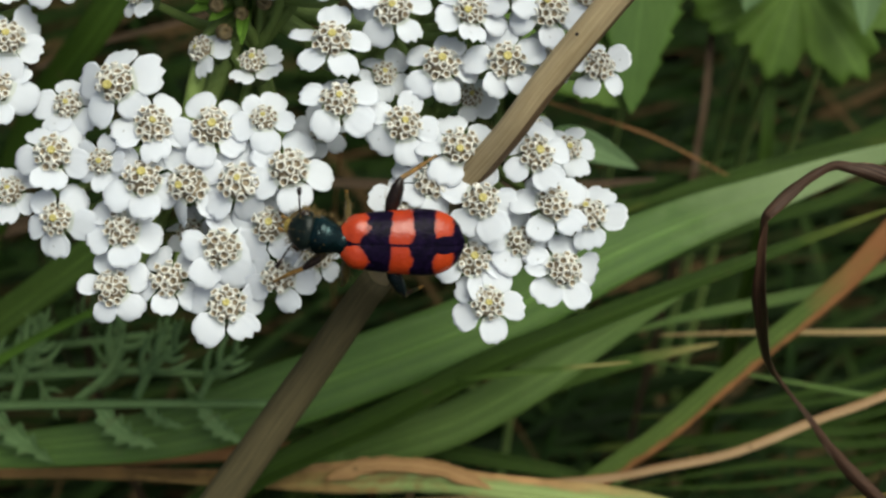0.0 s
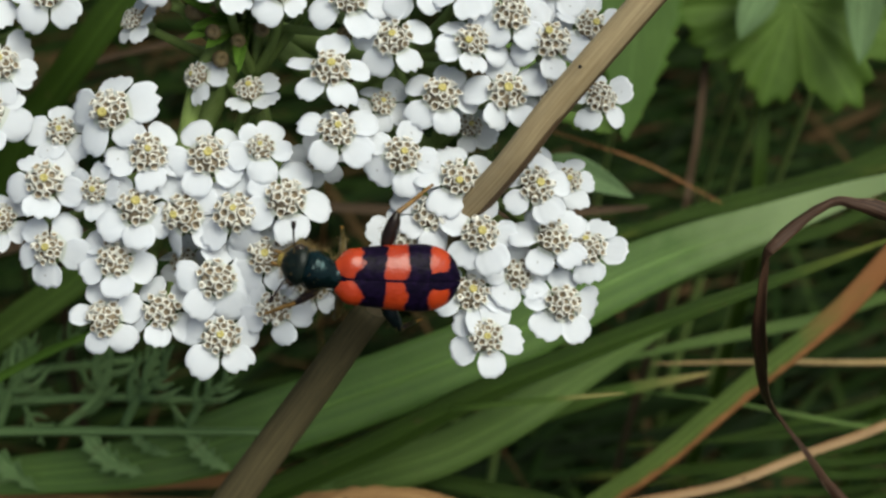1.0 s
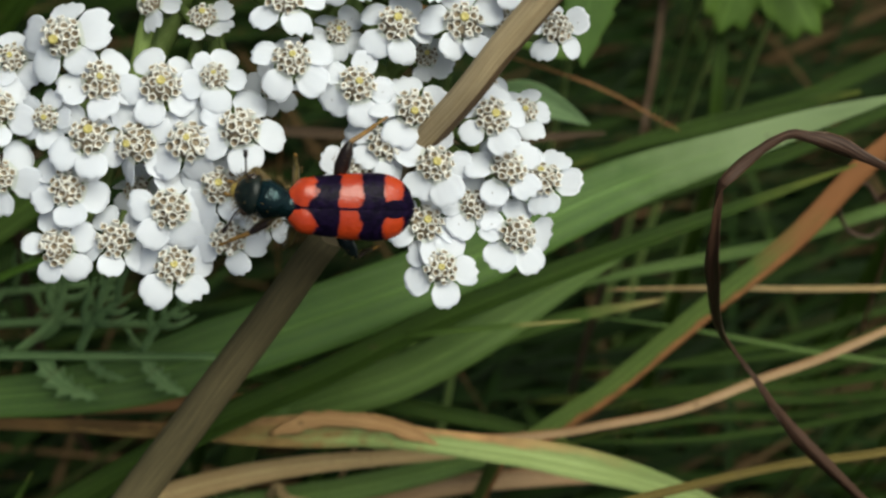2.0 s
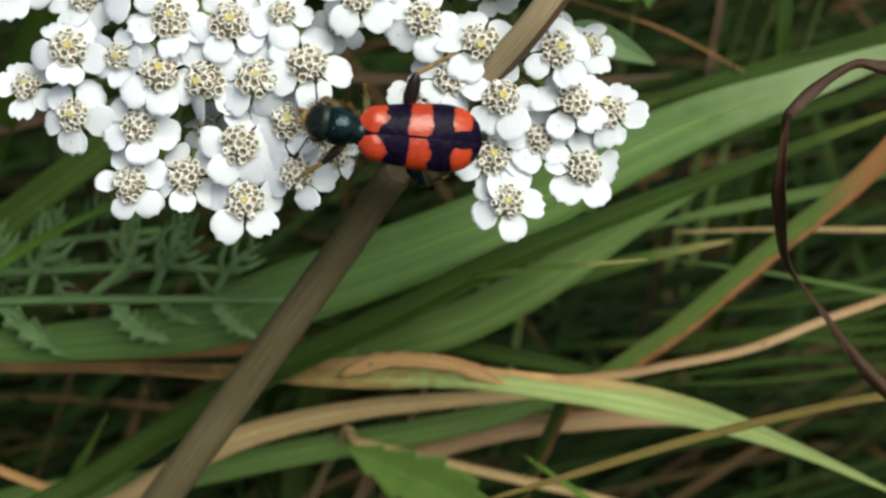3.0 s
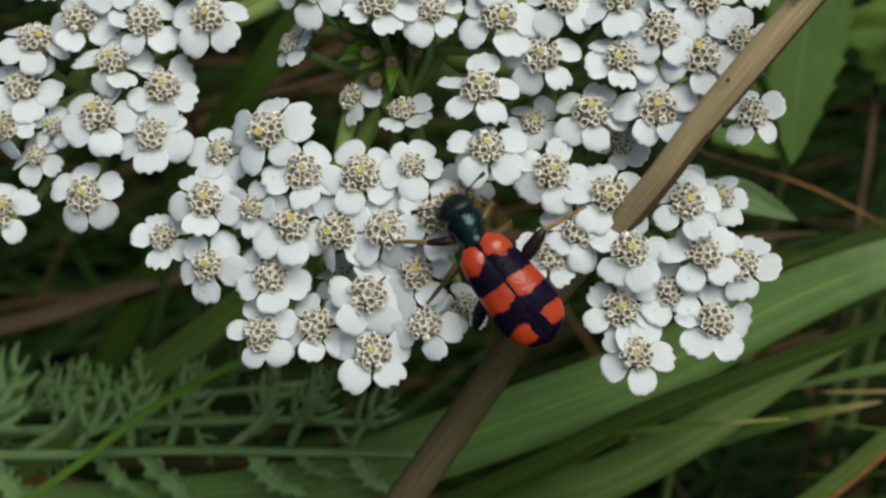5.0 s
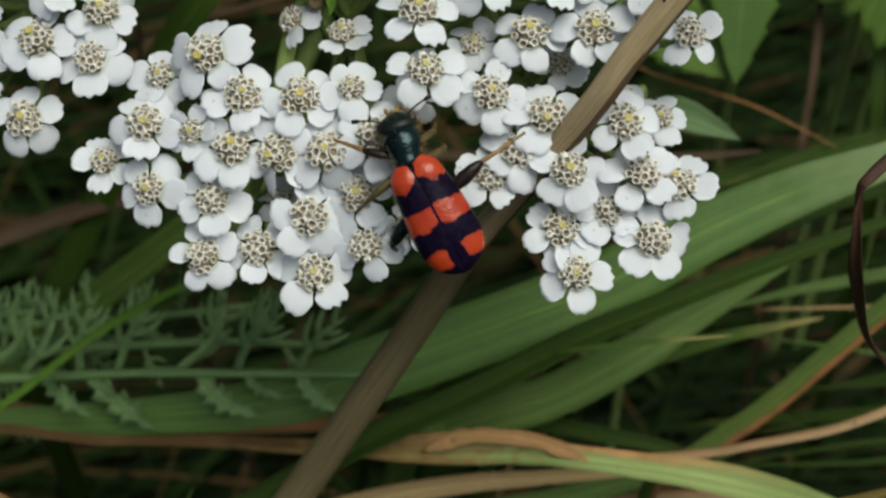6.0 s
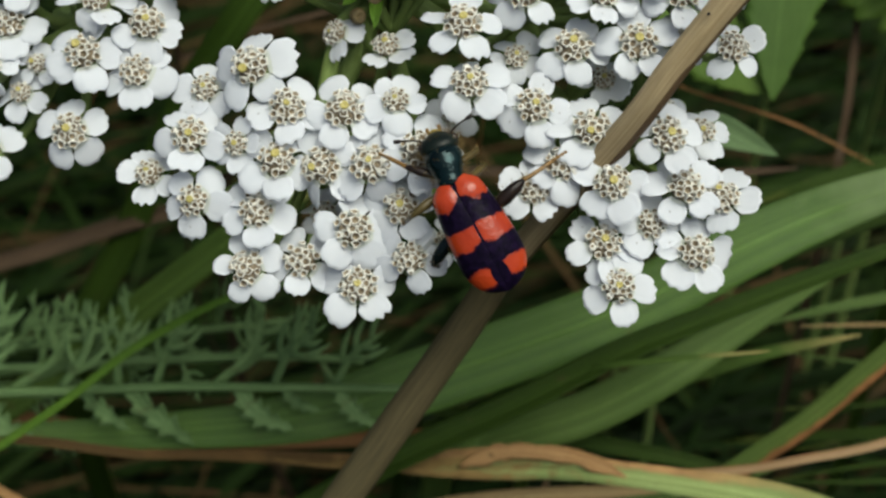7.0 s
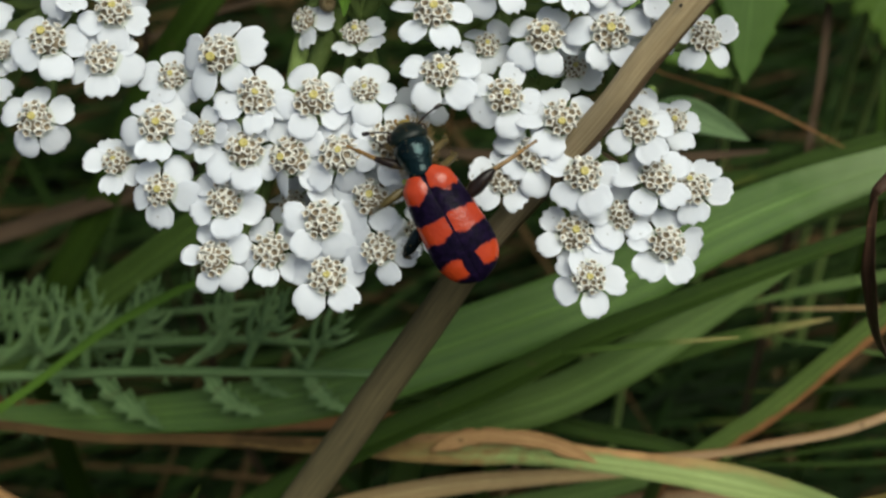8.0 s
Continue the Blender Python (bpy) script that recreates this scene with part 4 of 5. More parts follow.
def petal_mesh(seed):
    """A white ray petal along +x: a narrow foot, a broad round end with two small notches and shallow furrows (mm)."""
    rnd = random.Random(seed)
    n, w, verts, faces, uvs = 8, 11, [], [], []
    length, wide, cup = 1.98 * rnd.uniform(0.92, 1.08), 2.20 * rnd.uniform(0.85, 1.12), rnd.uniform(-0.6, 0.3)
    lob, droop, skew = rnd.uniform(0.04, 0.16), rnd.uniform(0.0, 0.7), rnd.uniform(-0.12, 0.12)
    for side in (0, 1):
        for i in range(n):
            s = i / (n - 1)
            grow = min(1.0, s / 0.62)
            g = 0.58 + 0.42 * grow * grow * (3 - 2 * grow)
            for j in range(w):
                c = math.sin((j / (w - 1) - 0.5) * math.pi)
                reach = 0.56 + 0.44 * math.sqrt(max(0.0, 1 - c * c)) + skew * c
                reach -= lob * (math.exp(-((c - 0.33) / 0.12) ** 2) + math.exp(-((c + 0.36) / 0.12) ** 2))
                z = cup * c * c * 0.45 * s - 0.06 * s * math.cos(c * math.pi * 3) - droop * s * s + 0.3 * s
                verts.append(Vector((length * s * reach, wide / 2 * g * c, z - (0.035 * (1 - 0.7 * c * c) if side else 0))) * MM)
                uvs.append((s, c * 0.5 + 0.5))
    m = n * w
    for i in range(n - 1):
        for j in range(w - 1):
            k = i * w + j
            faces += [(k, k + w, k + w + 1, k + 1), (m + k, m + k + 1, m + k + w + 1, m + k + w)]
        for j in (0, w - 1):
            k = i * w + j
            q = (k, k + m, k + m + w, k + w)
            faces.append(q if j == 0 else q[::-1])
    for j in range(w - 1):
        k = (n - 1) * w + j
        faces.append((k, k + m, k + m + 1, k + 1))
    return mesh_of("petal", verts, faces, PETAL, uvs)


def head_mesh(seed):
    """The domed disc of small tubular florets on its green involucre (mm, facing +z)."""
    rnd = random.Random(seed)
    verts, faces, slots = [], [], []

    def rings(m, rows, sides, slot, cap_slot=None, lobes=0.0):
        k0 = len(verts)
        for r, z in rows:
            for j in range(sides):
                t = 2 * math.pi * j / sides
                q = r * (1 + lobes * (1 if j % 2 else -1) * (z > 0.2))
                verts.append((m @ Vector((q * math.cos(t), q * math.sin(t), z))) * MM)
        for i in range(len(rows) - 1):
            for j in range(sides):
                a, b = k0 + i * sides + j, k0 + i * sides + (j + 1) % sides
                faces.append((a, b, b + sides, a + sides))
                slots.append(slot if cap_slot is None or i < len(rows) - 2 else cap_slot)
        if cap_slot is not None:
            faces.append(tuple(range(k0 + (len(rows) - 1) * sides, k0 + len(rows) * sides)))
            slots.append(cap_slot)

    rings(Matrix(), [(0.3, -2.9), (0.8, -2.5), (1.02, -1.4), (1.0, -0.35), (0.9, -0.3)], 12, 2)
    rings(Matrix(), [(0.90, -0.35), (0.94, 0.10), (0.80, 0.42), (0.45, 0.62), (0.05, 0.68)], 12, 1, 1)
    spots = [(rnd.uniform(0.0, 0.06), rnd.uniform(0, 6.28))]
    for count, radius in ((5, 0.49), (9, 0.96)):
        first = rnd.uniform(0, 6.28)
        spots += [(radius + rnd.uniform(-0.07, 0.07), first + 2 * math.pi * (i + rnd.uniform(-0.14, 0.14)) / count) for i in range(count)]
    for r, t in spots:
        size = rnd.uniform(0.90, 1.20)
        shut = rnd.random() < 0.12
        tilt = 0.80 * r / 1.1 + rnd.uniform(-0.36, 0.32)
        m = (Matrix.Translation((r * math.cos(t), r * math.sin(t), 0.74 - 0.36 * r * r + rnd.uniform(-0.10, 0.11)))
             @ Matrix.Rotation(t, 4, "Z") @ Matrix.Rotation(tilt, 4, "Y") @ Matrix.Rotation(rnd.uniform(0, 6), 4, "Z") @ Matrix.Scale(size, 4))
        k0 = len(verts)
        # A tube that opens into a cup: valley radius, lobe radius, height; the last two rings lie inside it.
        rows = [(0.17, 0.17, -0.34), (0.20, 0.21, -0.02), (0.24, 0.30, 0.12), (0.26, 0.37, 0.20), (0.21, 0.29, 0.25), (0.185, 0.22, 0.20), (0.15, 0.16, 0.05), (0.10, 0.10, -0.10)]
        if shut:
            rows = [(0.17, 0.17, -0.30), (0.24, 0.25, 0.0), (0.27, 0.30, 0.16), (0.23, 0.26, 0.28), (0.14, 0.17, 0.33), (0.10, 0.12, 0.33), (0.07, 0.08, 0.30), (0.03, 0.03, 0.24)]
        wild = [rnd.uniform(0.60, 1.36) for _ in range(5)]
        for r0, r1, z in rows:
            for j in range(10):
                q = r0 if j % 2 else r1 * (wild[j // 2] if r1 > 0.25 else 1)
                w = 2 * math.pi * j / 10
                verts.append((m @ Vector((q * math.cos(w), q * math.sin(w), z - (0.04 if j % 2 and z > 0.13 else 0)))) * MM)
        for i in range(len(rows) - 1):
            for j in range(10):
                c, d = k0 + i * 10 + j, k0 + i * 10 + (j + 1) % 10
                faces.append((c, d, d + 10, c + 10))
                slots.append(1 if i >= 5 else 0)
        faces.append(tuple(range(k0 + 70, k0 + 80)))
        slots.append(1)
    return mesh_of("flower_head", verts, faces, [CREAM, FLORET_HOLE, INVOLUCRE], None, slots)


def anther_mesh():
    rows = [(0, 0.2, 0.2, 0), (0.12, 0.34, 0.34, 0), (0.3, 0.36, 0.36, 0), (0.36, 0.24, 0.24, 0), (0.26, 0.1, 0.1, 0)]
    v, f = lathe(rows, 8)
    return mesh_of("stamen", [Vector((p.y, p.z, p.x)) for p in v], f, ANTHER)


PETALS = [petal_mesh(s) for s in range(12)]
DISCS = [head_mesh(s) for s in range(5)]
STAMENS = anther_mesh()


def build_yarrow(label, clusters, hub, root, seed):
    """A yarrow plant: stem, a branch for each cluster, stalked flower heads with petals."""
    rnd = random.Random(seed)
    hub, root = Vector(hub), Vector(root)
    stem = smooth_line([root, root * 0.55 + hub * 0.45 + Vector((3, 2, 0)), hub], 40)
    o = stem[0] * MM
    plant = new("yarrow_plant")
    plant.matrix_basis = SITE @ Matrix.Translation(o)
    tagged(plant, label, "yarrow")

    def stalk(name, line, r0, r1, text=""):
        v, f, u = tube(line, lambda s: r0 + (r1 - r0) * s, 8)
        part(name, mesh_of(name, [p - o for p in v], f, YARROW_STEM, u), plant, text)

    stalk("stem", stem, 1.3, 1.0, "ribbed green yarrow stem")
    for heads in clusters:
        node = Vector((sum(h[0] for h in heads), sum(h[1] for h in heads), 0)) / len(heads)
        node = node * 0.72 + hub * 0.28
        node.z = -7.0
        stalk("branch", smooth_line([hub, hub * 0.5 + node * 0.5 + Vector((0, 0, -1)), node], 12), 0.9, 0.7)
        for x, y, z, size, spin, *own in heads:
            p = Vector((x, y, z))
            away = Vector((x - hub.x, y - hub.y, 0))
            lean = min(0.30, away.length * 0.008)
            if own:
                axis = Vector((own[0], own[1], 1)).normalized()
            else:
                axis = (Vector((0, 0.36, 1)) + away.normalized() * lean * rnd.uniform(0.5, 1.2) + Vector((rnd.gauss(0, 0.09), rnd.gauss(0, 0.09), 0))).normalized()
            turn = Vector((0, 0, 1)).rotation_difference(axis).to_matrix().to_4x4()
            centre = Matrix.Translation((p - axis * 0.75 * size) * MM - o) @ turn
            head = part("flower_head", DISCS[rnd.randrange(5)], plant, "", centre @ Matrix.Rotation(rnd.uniform(0, 6.28), 4, "Z") @ Matrix.Scale(size, 4))
            back = head.matrix_basis.inverted() @ centre
            for k in range(5):
                ang = radians(spin + 72 * k + rnd.gauss(0, 5))
                if own and math.cos(ang) * own[0] + math.sin(ang) * own[1] > 0.25:
                    continue
                m = (back @ Matrix.Rotation(ang, 4, "Z") @ Matrix.Translation((0.93 * size * MM, 0, rnd.uniform(-0.25, 0.05) * MM))
                     @ Matrix.Rotation(rnd.gauss(0.12, 0.24), 4, "Y") @ Matrix.Rotation(rnd.gauss(0, 0.24), 4, "X") @ Matrix.Scale((0.25 + 0.75 * size) * rnd.uniform(0.85, 1.08), 4))
                part("petal", PETALS[rnd.randrange(len(PETALS))], head, "", m)
            if rnd.random() < 0.7:
                r, t = rnd.choice((0.05, 0.05, 0.5)), rnd.uniform(0, 6.28)
                part("stamen", STAMENS, head, "yellow pollen-covered stamen", Matrix.Translation((r * math.cos(t) * MM, r * math.sin(t) * MM, 0.80 * MM)) @ Matrix.Scale(rnd.uniform(0.7, 0.9), 4))
            tail = p - axis * 2.8 * size
            stalk("pedicel", smooth_line([node, node * 0.4 + tail * 0.6 - axis * 1.5, tail], 8), 0.45, 0.3)
    return plant, o


main_plant, main_base = build_yarrow("white flowering yarrow with a dense flat flower plate", [FRONT_HEADS, SMALL_HEADS, MIDDLE_HEADS, UPPER_HEADS, RIGHT_HEADS],
                                     (-8.5, 18.7, -6.5), (16, 62, -190), 61)
side_plant, side_base = build_yarrow("white flowering yarrow beside a larger plate", [LEFT_HEADS], (-32.9, 16.6, -10.0), (-40, 60, -190), 62)


def build_buds():
    """Small brown spent buds on green stalks in the hub of the plate."""
    rnd = random.Random(71)
    hub = Vector((-8.5, 18.7, -6.5))
    v, f = lathe([(-0.9, 0.15, 0.15, 0), (-0.6, 0.55, 0.55, 0), (0.1, 0.72, 0.72, 0), (0.5, 0.55, 0.55, 0), (0.62, 0.35, 0.35, 0), (0.3, 0.2, 0.2, 0)], 10)
    bud = mesh_of("bud", [Vector((p.y, p.z, p.x)) for p in v], f, BUD)
    for i in range(16):
        p = hub + Vector((rnd.gauss(0, 2.6), rnd.gauss(0.2, 1.7), rnd.uniform(3.6, 6.0)))
        line = smooth_line([hub, (hub + p) / 2 + Vector((0, 0, -0.6)), p], 6)
        tv, tf, tu = tube(line, lambda s: 0.35, 6)
        part("bud_stalk", mesh_of("bud_stalk", [q - main_base for q in tv], tf, YARROW_STEM, tu), main_plant)
        part("bud", bud, main_plant, "small brown unopened flower bud", Matrix.Translation(p * MM - main_base) @ Euler((rnd.gauss(0, 0.4), rnd.gauss(0, 0.4), 0)).to_matrix().to_4x4() @ Matrix.Scale(rnd.uniform(0.6, 1.0), 4))

    for i in range(14):
        t = rnd.uniform(0, 6.28)
        d = Vector((math.cos(t), math.sin(t), 0))
        line = smooth_line([hub + d * 0.5 + Vector((0, 0, 1)), hub + d * 2.2 + Vector((0, 0, 4.4)), hub + d * rnd.uniform(3, 4.5) + Vector((0, 0, 5.6))], 8)
        bv, bf, bu = ribbon(line, 0.9, tapered(0.6, 0.05, 0.3, 0.5), 0.4, thick=0.1, across=5)
        part("bract", mesh_of("bract", [q - main_base for q in bv], bf, FRESH_GREEN, bu), main_plant, "small bright green bract")
    for ctrl in ([(-8.5, 18.6, -6.0), (-11.0, 15.7, -4.5), (-12.0, 12.9, -4.5), (-12.7, 9.2, -4.5), (-13.4, 6.1, -5.0)], [(-13.9, 23.1, -7.0), (-16.9, 21.4, -4.0), (-19.2, 20.4, -4.0), (-21.4, 19.6, -5.0)]):
        tv, tf, tu = tube(smooth_line(ctrl, 16), lambda s: 0.62, 8)
        part("branch", mesh_of("branch", [q - main_base for q in tv], tf, YARROW_STEM, tu), main_plant)


build_buds()


# ---- beetle: +x ahead, +z its back, origin at the neck ----
def elytron(side):
    n, w, verts, faces, uvs = 26, 12, [], [], []
    for i in range(n):
        u = i / (n - 1)
        half = 1.68 + 0.54 * math.sin(min(1, u / 0.75) * math.pi / 2)
        front = math.sqrt(max(0.0, 1 - (1 - min(1, u / 0.09)) ** 2))
        rear = math.sqrt(max(0.0, 1 - (max(0, u - 0.62) / 0.384) ** 2.7))
        half *= (0.62 + 0.38 * front) * rear
        high = (1.05 + 0.35 * math.sin(u * math.pi)) * (0.75 + 0.25 * front) * (0.35 + 0.65 * rear)
        for j in range(w):
            v = j / (w - 1)
            a = v * radians(108)
            bulge = 0.26 * math.exp(-((u - 0.09) / 0.08) ** 2) * math.sin(v * math.pi)
            y = half * math.sin(a) ** 0.92 if a > 0 else 0.0
            z = high * math.cos(a) + bulge - 0.05 * math.exp(-(v / 0.05) ** 2)
            verts.append(Vector((-7.9 * u + 0.25 * math.sin(v * math.pi) * (1 - front) , side * (y + 0.012), z)) * MM)
            uvs.append((u, v))
    for i in range(n - 1):
        for j in range(w - 1):
            k = i * w + j
            q = (k, k + 1, k + w + 1, k + w)
            faces.append(q if side < 0 else q[::-1])
    return mesh_of("elytron", verts, faces, ELYTRON, uvs)


def fuzz(count, spots, length, seed):
    """Fine hairs: thin three-sided spikes from an ellipsoid (centre, radii)."""
    rnd = random.Random(seed)
    verts, faces = [], []
    for _ in range(count):
        c, r = spots[rnd.randrange(len(spots))]
        d = Vector((rnd.gauss(0, 1), rnd.gauss(0, 1), rnd.gauss(-0.35, 0.45))).normalized()
        p = Vector(c) + Vector((d.x * r[0], d.y * r[1], d.z * r[2]))
        tip = p + (d + Vector((rnd.gauss(0.2, 0.3), rnd.gauss(0, 0.3), rnd.gauss(0, 0.3)))).normalized() * length * rnd.uniform(0.5, 1.2)
        a = d.orthogonal().normalized() * 0.016
        b = d.cross(a)
        k = len(verts)
        verts += [(p + a) * MM, (p - a * 0.5 + b) * MM, (p - a * 0.5 - b) * MM, tip * MM]
        faces += [(k, k + 1, k + 3), (k + 1, k + 2, k + 3), (k + 2, k, k + 3)]
    return verts, faces


LEGS = {"right_front": ((0.9, -0.75, -0.55), 2.0, 2.2), "left_front": ((0.9, 0.75, -0.55), 2.0, 2.2),
        "right_mid": ((-0.3, -1.2, -0.7), 2.1, 2.3), "left_mid": ((-0.3, 1.2, -0.7), 2.1, 2.3),
        "right_hind": ((-2.9, -1.3, -0.7), 3.0, 3.3), "left_hind": ((-2.9, 1.3, -0.7), 3.0, 3.3)}
POLES = {"right_front": (0.0, -1.0, 0.25), "right_hind": (0.8, -0.5, 1.0), "left_hind": (-0.35, 1.0, 0.15)}
beetle_legs = {}
neck_parts = []
# Seconds, turn to the left and dip of the head on the neck (degrees).
NECK_ROWS = [(0, -14, 0), (1.5, -14, 0), (3.0, -10, 0), (4.2, -8, 4), (5.5, -10, 19), (8, -9, 19)]


def build_beetle():
    ob = new("beetle")
    tagged(ob, "orange-red beetle with blue-black bands and a teal head walking over flowers", "beetle")
    for side in (1, -1):
        part("elytron", elytron(side), ob, "orange-red wing case with blue-black bands")
    v, f = lathe([(0.3, 0.7, 0.5, -0.2), (-0.8, 1.35, 0.75, -0.35), (-4, 1.75, 0.85, -0.4), (-6.5, 1.6, 0.8, -0.35), (-7.5, 1.1, 0.6, -0.3), (-7.9, 0.5, 0.3, -0.3)], 16)
    part("abdomen", mesh_of("abdomen", v, f, TEAL), ob, "dark hairy underside of the body")
    v, f = lathe([(-0.35, 0.80, 0.66, 0.1), (0.0, 0.93, 0.80, 0.15), (0.14, 0.92, 0.80, 0.15), (0.25, 0.84, 0.78, 0.16), (0.6, 0.96, 0.90, 0.2), (1.1, 1.14, 1.02, 0.22), (1.6, 1.27, 1.09, 0.22), (2.0, 1.26, 1.04, 0.2), (2.25, 1.14, 0.92, 0.16), (2.4, 0.98, 0.78, 0.13)], 26)
    pro = part("pronotum", mesh_of("pronotum", v, f, TEAL), ob, "shiny metallic teal pronotum")
    v, f = fuzz(420, [((1.5, 0, 0.2), (1.3, 1.4, 1.1)), ((0.3, 0, 0.1), (0.8, 1.15, 0.85))], 0.55, 81)
    part("hair", mesh_of("hair", v, f, HAIR), pro, "fine golden hairs")
    v, f = lathe([(2.1, 1.0, 0.8, 0.1), (2.45, 1.33, 0.98, 0.08), (2.9, 1.34, 0.92, 0.0), (3.35, 0.95, 0.68, -0.15), (3.65, 0.5, 0.4, -0.3), (3.8, 0.2, 0.15, -0.38)], 20)
    head = part("head", mesh_of("head", v, f, HEAD_DARK), ob, "dark hairy head")
    v, f = fuzz(620, [((2.8, 0, 0), (0.9, 1.3, 0.9)), ((2.5, 0, -0.1), (0.9, 1.38, 0.8))], 0.62, 82)
    part("hair", mesh_of("hair", v, f, HAIR), head, "fine golden hairs")
    v, f = lathe([(3.3, 0.62, 0.42, -0.3), (3.6, 0.56, 0.36, -0.36), (3.85, 0.42, 0.26, -0.42), (3.98, 0.18, 0.12, -0.45)], 14)
    part("mouth", mesh_of("mouth", v, f, MOUTH), head, "yellowish mouth")
    for side in (1, -1):
        v, f = lathe([(-0.32, 0.1, 0.15, 0), (-0.2, 0.24, 0.34, 0), (0, 0.3, 0.42, 0), (0.2, 0.24, 0.34, 0), (0.32, 0.1, 0.15, 0)], 12)
        part("eye", mesh_of("eye", v, f, EYE), head, "dark brown bulging eye", Matrix.Translation((2.85 * MM, side * 1.1 * MM, 0.12 * MM)))
        line = smooth_line([(3.1, side * 0.75, 0.25), (3.4, side * 1.4, 0.5), (3.6, side * 2.0, 0.55), (3.8, side * 2.7, 0.45)], 22)
        v, f, u = tube(line, lambda s: 0.055 + (0.012 if int(s * 11) % 2 else 0) + (0.09 * min(1, (s - 0.74) / 0.12) if s > 0.74 else 0), 8)
        part("antenna", mesh_of("antenna", v, f, LEG_DARK, u), head, "short dark clubbed antenna")
        line = smooth_line([(3.5, side * 0.3, -0.35), (3.9, side * 0.42, -0.5), (4.2, side * 0.4, -0.75)], 8)
        v, f, u = tube(line, lambda s: 0.08 + 0.06 * s, 7)
        part("palp", mesh_of("palp", v, f, LEG_AMBER, u), head, "small amber mouth palp")
    for key, (hip, lf, lt) in LEGS.items():
        hind = "hind" in key
        fat = 0.58 if hind else 0.30 if "right" in key else 0.38
        v, f = lathe([(-0.15, 0.12, 0.12, 0), (0.1, 0.22, 0.24, 0), (lf * 0.45, fat * 0.85, fat, 0), (lf * 0.8, fat * 0.7, fat * 0.8, 0), (lf, 0.19, 0.2, 0), (lf + 0.12, 0.06, 0.06, 0)], 10)
        mid = "mid" in key or key == "right_front"
        leg = part("leg", mesh_of("leg", v, f, LEG_OLIVE if mid else LEG_TEAL if key == "left_hind" else LEG_DARK), ob, "olive-amber translucent thigh" if mid else "dark teal shiny thigh" if key == "left_hind" else "dark shiny thigh")
        v, f = lathe([(-0.08, 0.10, 0.10, 0), (0.1, 0.17, 0.17, 0), (lt * 0.4, 0.15, 0.15, 0.05), (lt * 0.72, 0.15, 0.15, 0.03), (lt * 0.76, 0.06, 0.06, 0)], 8)
        shin = part("tibia", mesh_of("tibia", v, f, LEG_DARK if key == "left_hind" else LEG_OLIVE if mid else LEG_AMBER), leg)
        rows = []
        for i in range(4):
            x = lt * 0.74 + i * lt * 0.085
            rows += [(x, 0.07, 0.06, 0), (x + lt * 0.055, 0.15, 0.10, 0), (x + lt * 0.08, 0.06, 0.05, 0)]
        v, f = lathe(rows, 8)
        foot = part("tarsus", mesh_of("tarsus", v, f, LEG_AMBER), leg, "amber segmented foot")
        v, f = fuzz(34, [((lf * 0.5, 0, 0), (lf * 0.5, fat, fat))], 0.35, len(key))
        part("hair", mesh_of("hair", v, f, HAIR), leg, "fine golden hairs")
        beetle_legs[key] = (leg, shin, foot)
    neck_parts.extend((pro, head))
    return ob


beetle = build_beetle()

# Seconds, neck (mm), roll, pitch, heading (degrees).
BEETLE_ROWS = [
    (0, -1.75, 1.13, 4.60, -11, -7.4, 178.8),
    (1.0, -1.97, 0.98, 4.60, -10, -7.4, 178.7),
    (1.5, -2.03, 0.99, 4.60, -8, -7.4, 179.3),
    (2.8, -1.95, 1.22, 4.60, -4, -7.3, 178.6),
    (3.0, -1.85, 1.53, 4.60, -2, -7.6, 175.4),
    (3.5, -2.27, 2.58, 4.60, 2, -7.4, 160.6),
    (4.2, -2.16, 3.29, 4.60, 2, -7.6, 145.2),
    (5.5, -2.90, 4.41, 4.60, 0, -7.6, 117.6),
    (6.5, -3.10, 3.78, 4.60, 0, -7.7, 118.4),
    (7.0, -3.13, 3.66, 4.60, 0, -7.6, 118.5),
    (8.0, -3.12, 3.69, 4.60, 0, -7.7, 119.7),
]
# Where each foot stands: seconds and place (mm).
FOOT_ROWS = {}
FOOT_ROWS["right_hind"] = [(0, 4.22, 6.66, 3.0), (1, 4.03, 6.82, 3.0), (1.5, 3.93, 6.77, 3.0), (3.5, 4.17, 6.55, 3.0), (4.2, 4.2, 6.46, 3.0), (5.5, 4.36, 6.45, 3.0), (6.5, 4.36, 5.77, 3.0), (8, 4.14, 5.83, 3.0)]
FOOT_ROWS["left_hind"] = [(0, 3.47, -1.99, -1.0), (1, 3.54, -1.98, -1.0), (1.5, 3.63, -1.98, -1.0), (3, 3.91, -1.43, -1.0), (3.5, 3.96, -1.43, -1.0), (4.2, 1.2, -2.28, -1.0), (5.5, -3.91, -1.91, -1.0), (6.5, -4.04, -1.95, -1.0), (8, -3.85, -2.03, -1.0)]
FOOT_ROWS["left_front"] = [(0, -6.46, -1.53, 3.0), (1, -6.56, -1.45, 3.0), (1.5, -6.65, -1.43, 3.0), (3, -6.49, -1.79, 3.0), (3.5, -8.12, 0.42, 3.0), (4.2, -7.96, 1.62, 3.0), (5.5, -8.45, 5.89, 3.0), (6.5, -8.22, 5.92, 3.0), (8, -8.53, 5.74, 3.0)]
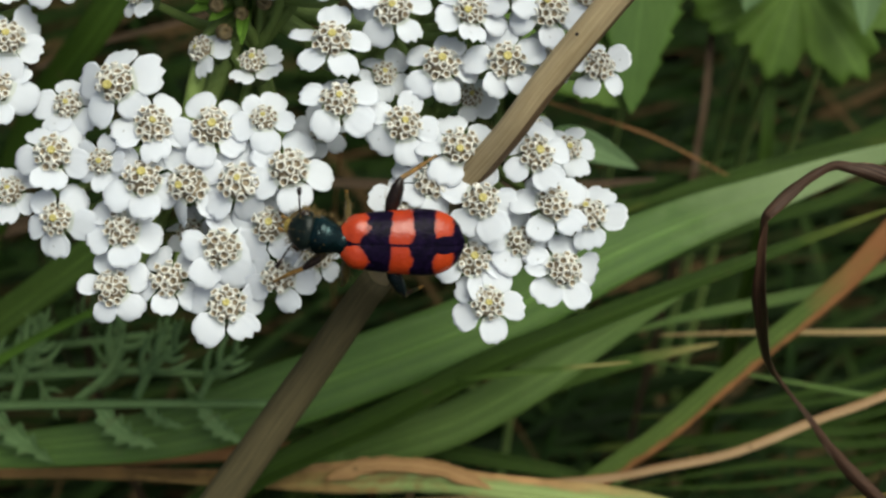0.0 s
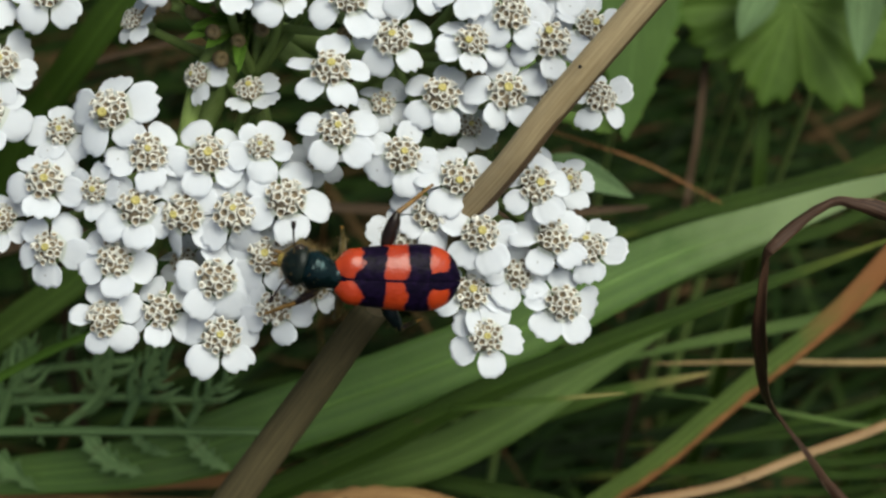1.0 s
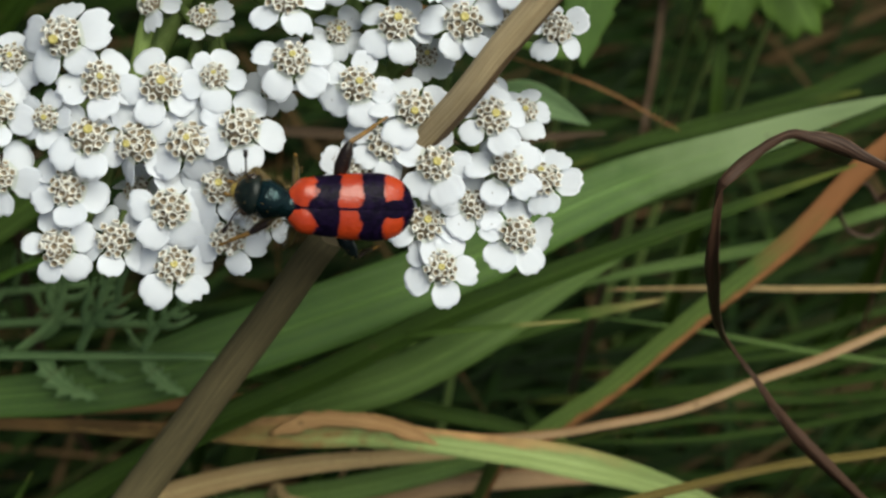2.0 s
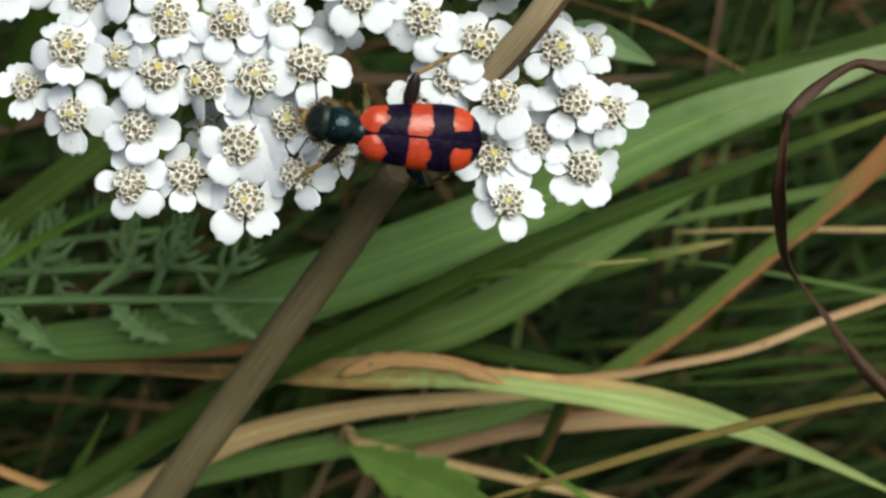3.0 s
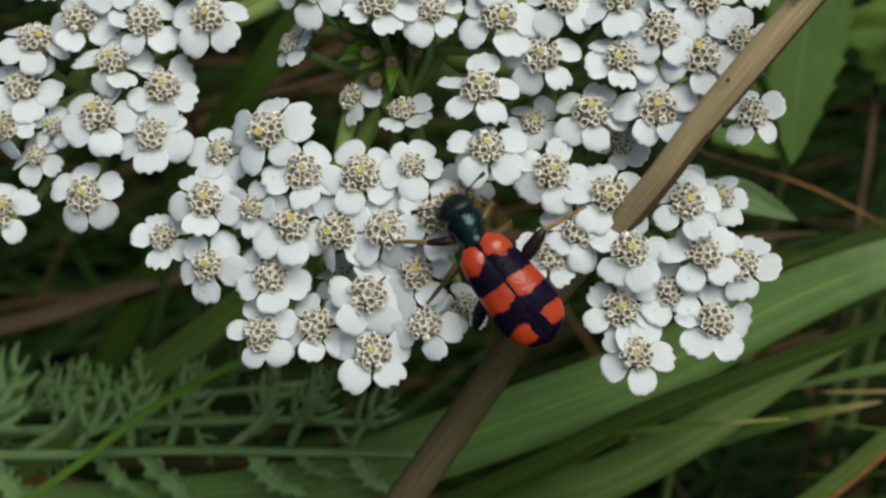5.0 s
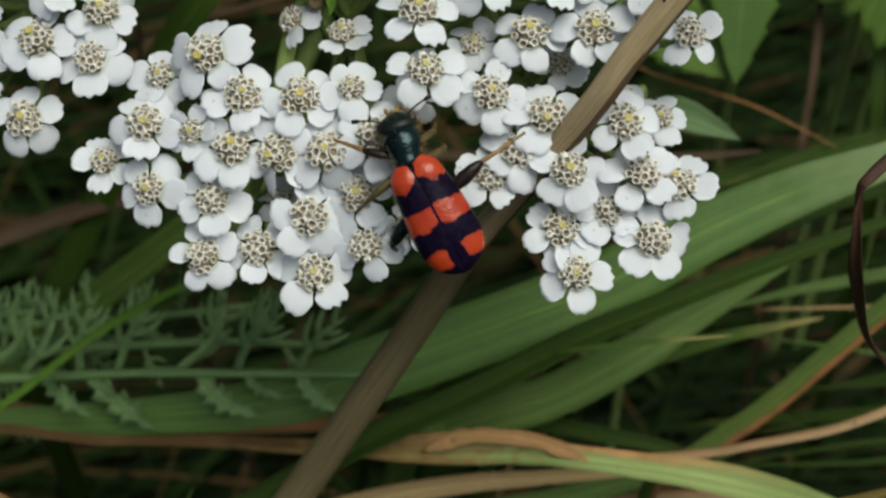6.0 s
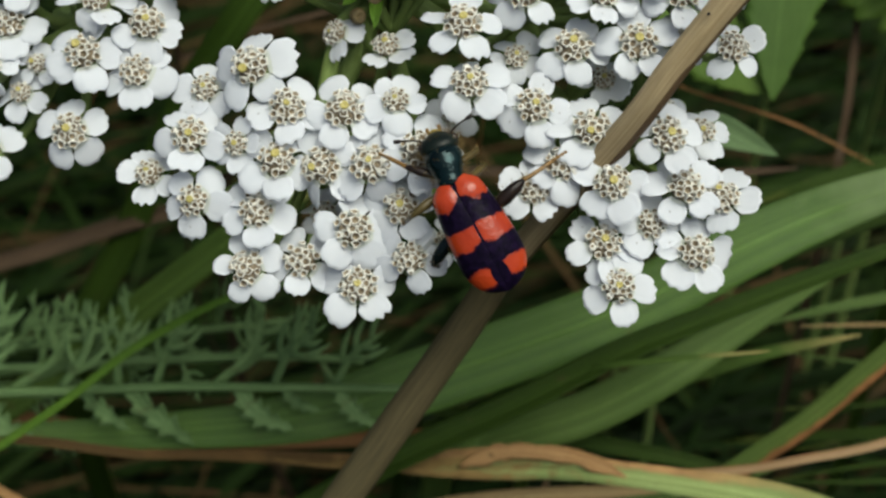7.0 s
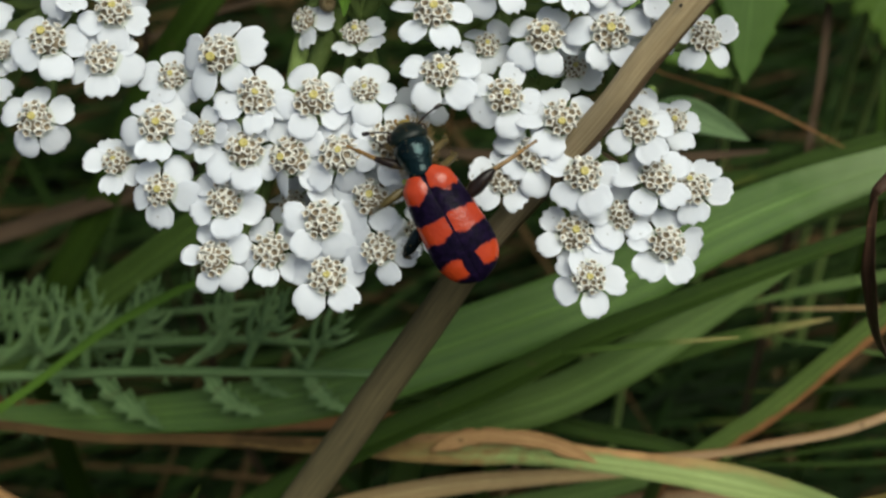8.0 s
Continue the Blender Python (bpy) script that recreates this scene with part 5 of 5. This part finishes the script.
FOOT_ROWS["left_mid"] = [(0, -1.95, -1.81, 0.0), (1, -2.27, -1.91, 0.0), (1.5, -2.43, -1.9, 0.0), (3, -2.76, -1.87, 0.0), (3.5, -4.73, -1.54, 1.0), (4.2, -4.56, -1.34, 1.0), (5.5, -6.86, 1.14, 2.0), (6.5, -6.38, 1.1, 2.0), (8, -6.67, 1.18, 2.0)]
FOOT_ROWS["right_front"] = [(0, -5.84, 2.36, 3.0), (1, -5.99, 2.21, 3.0), (1.5, -5.96, 2.28, 3.0), (3, -5.53, 2.26, 3.0), (3.5, -5.92, 2.98, 2.0), (4.2, -4.09, 6.92, 2.0), (5.5, -1.36, 7.56, 1.0), (6.5, -1.55, 6.29, 1.0), (8, -1.72, 6.39, 1.0)]
FOOT_ROWS["right_mid"] = [(0, -1.6, 4.68, 0.0), (1, -1.72, 4.3, 0.0), (1.5, -1.85, 4.26, 0.0), (3, -1.65, 4.74, 0.0), (3.5, -1.22, 5.32, 0.0), (4.2, -0.64, 5.47, 0.0), (5.5, -0.41, 5.91, 0.0), (6.5, -1.33, 5.32, 0.0), (8, -1.29, 5.3, 0.0)]


def between(rows, t):
    """The row at t, eased between its neighbours."""
    for a, b in zip(rows, rows[1:]):
        if t <= b[0]:
            s = (t - a[0]) / (b[0] - a[0])
            return [x + (y - x) * s for x, y in zip(a[1:], b[1:])]
    return list(rows[-1][1:])


def motions():
    body, legs = [], {k: ([], []) for k in LEGS}
    times = [round(0.25 * i, 2) for i in range(33)]
    for t in times:
        x, y, z, roll, pitch, heading = between(BEETLE_ROWS, t)
        m = pose(x * MM, y * MM, z * MM, roll, pitch, heading)
        body.append((t, SITE @ m))
        inv = m.inverted()
        for key, (hip, lf, lt) in LEGS.items():
            goal = inv @ (Vector(between(FOOT_ROWS[key], t)) * MM) / MM
            h = Vector(hip)
            d = goal - h
            r = max(min(d.length, (lf + lt) * 0.985), abs(lf - lt) + 0.5)
            d.normalize()
            out = Vector(POLES.get(key, (0.0, math.copysign(0.5, h.y), 1.0)))
            up = (out - d * out.dot(d)).normalized()
            c = max(-1, min(1, (lf * lf + r * r - lt * lt) / (2 * lf * r)))
            s = math.sqrt(1 - c * c)
            knee = h + d * lf * c + up * lf * s
            ax = (knee - h).normalized()
            ay = d.cross(up).normalized()
            az = ax.cross(ay)
            place = Matrix((ax, ay, az)).transposed().to_4x4()
            place.translation = h * MM
            shin = ((h + d * r) - knee).normalized()
            ang = math.atan2(-shin.dot(az), shin.dot(ax))
            legs[key][0].append((t, place))
            legs[key][1].append((t, Matrix.Translation((lf * MM, 0, 0)) @ Matrix.Rotation(ang, 4, "Y")))
    walk(beetle, body)
    for piece in neck_parts:
        walk(piece, [(t, pose(0, 0, 0, 0, dip, turn)) for t, turn, dip in NECK_ROWS])
    for key, (leg, shin, foot) in beetle_legs.items():
        walk(leg, legs[key][0])
        walk(shin, legs[key][1])
        walk(foot, legs[key][1])


motions()
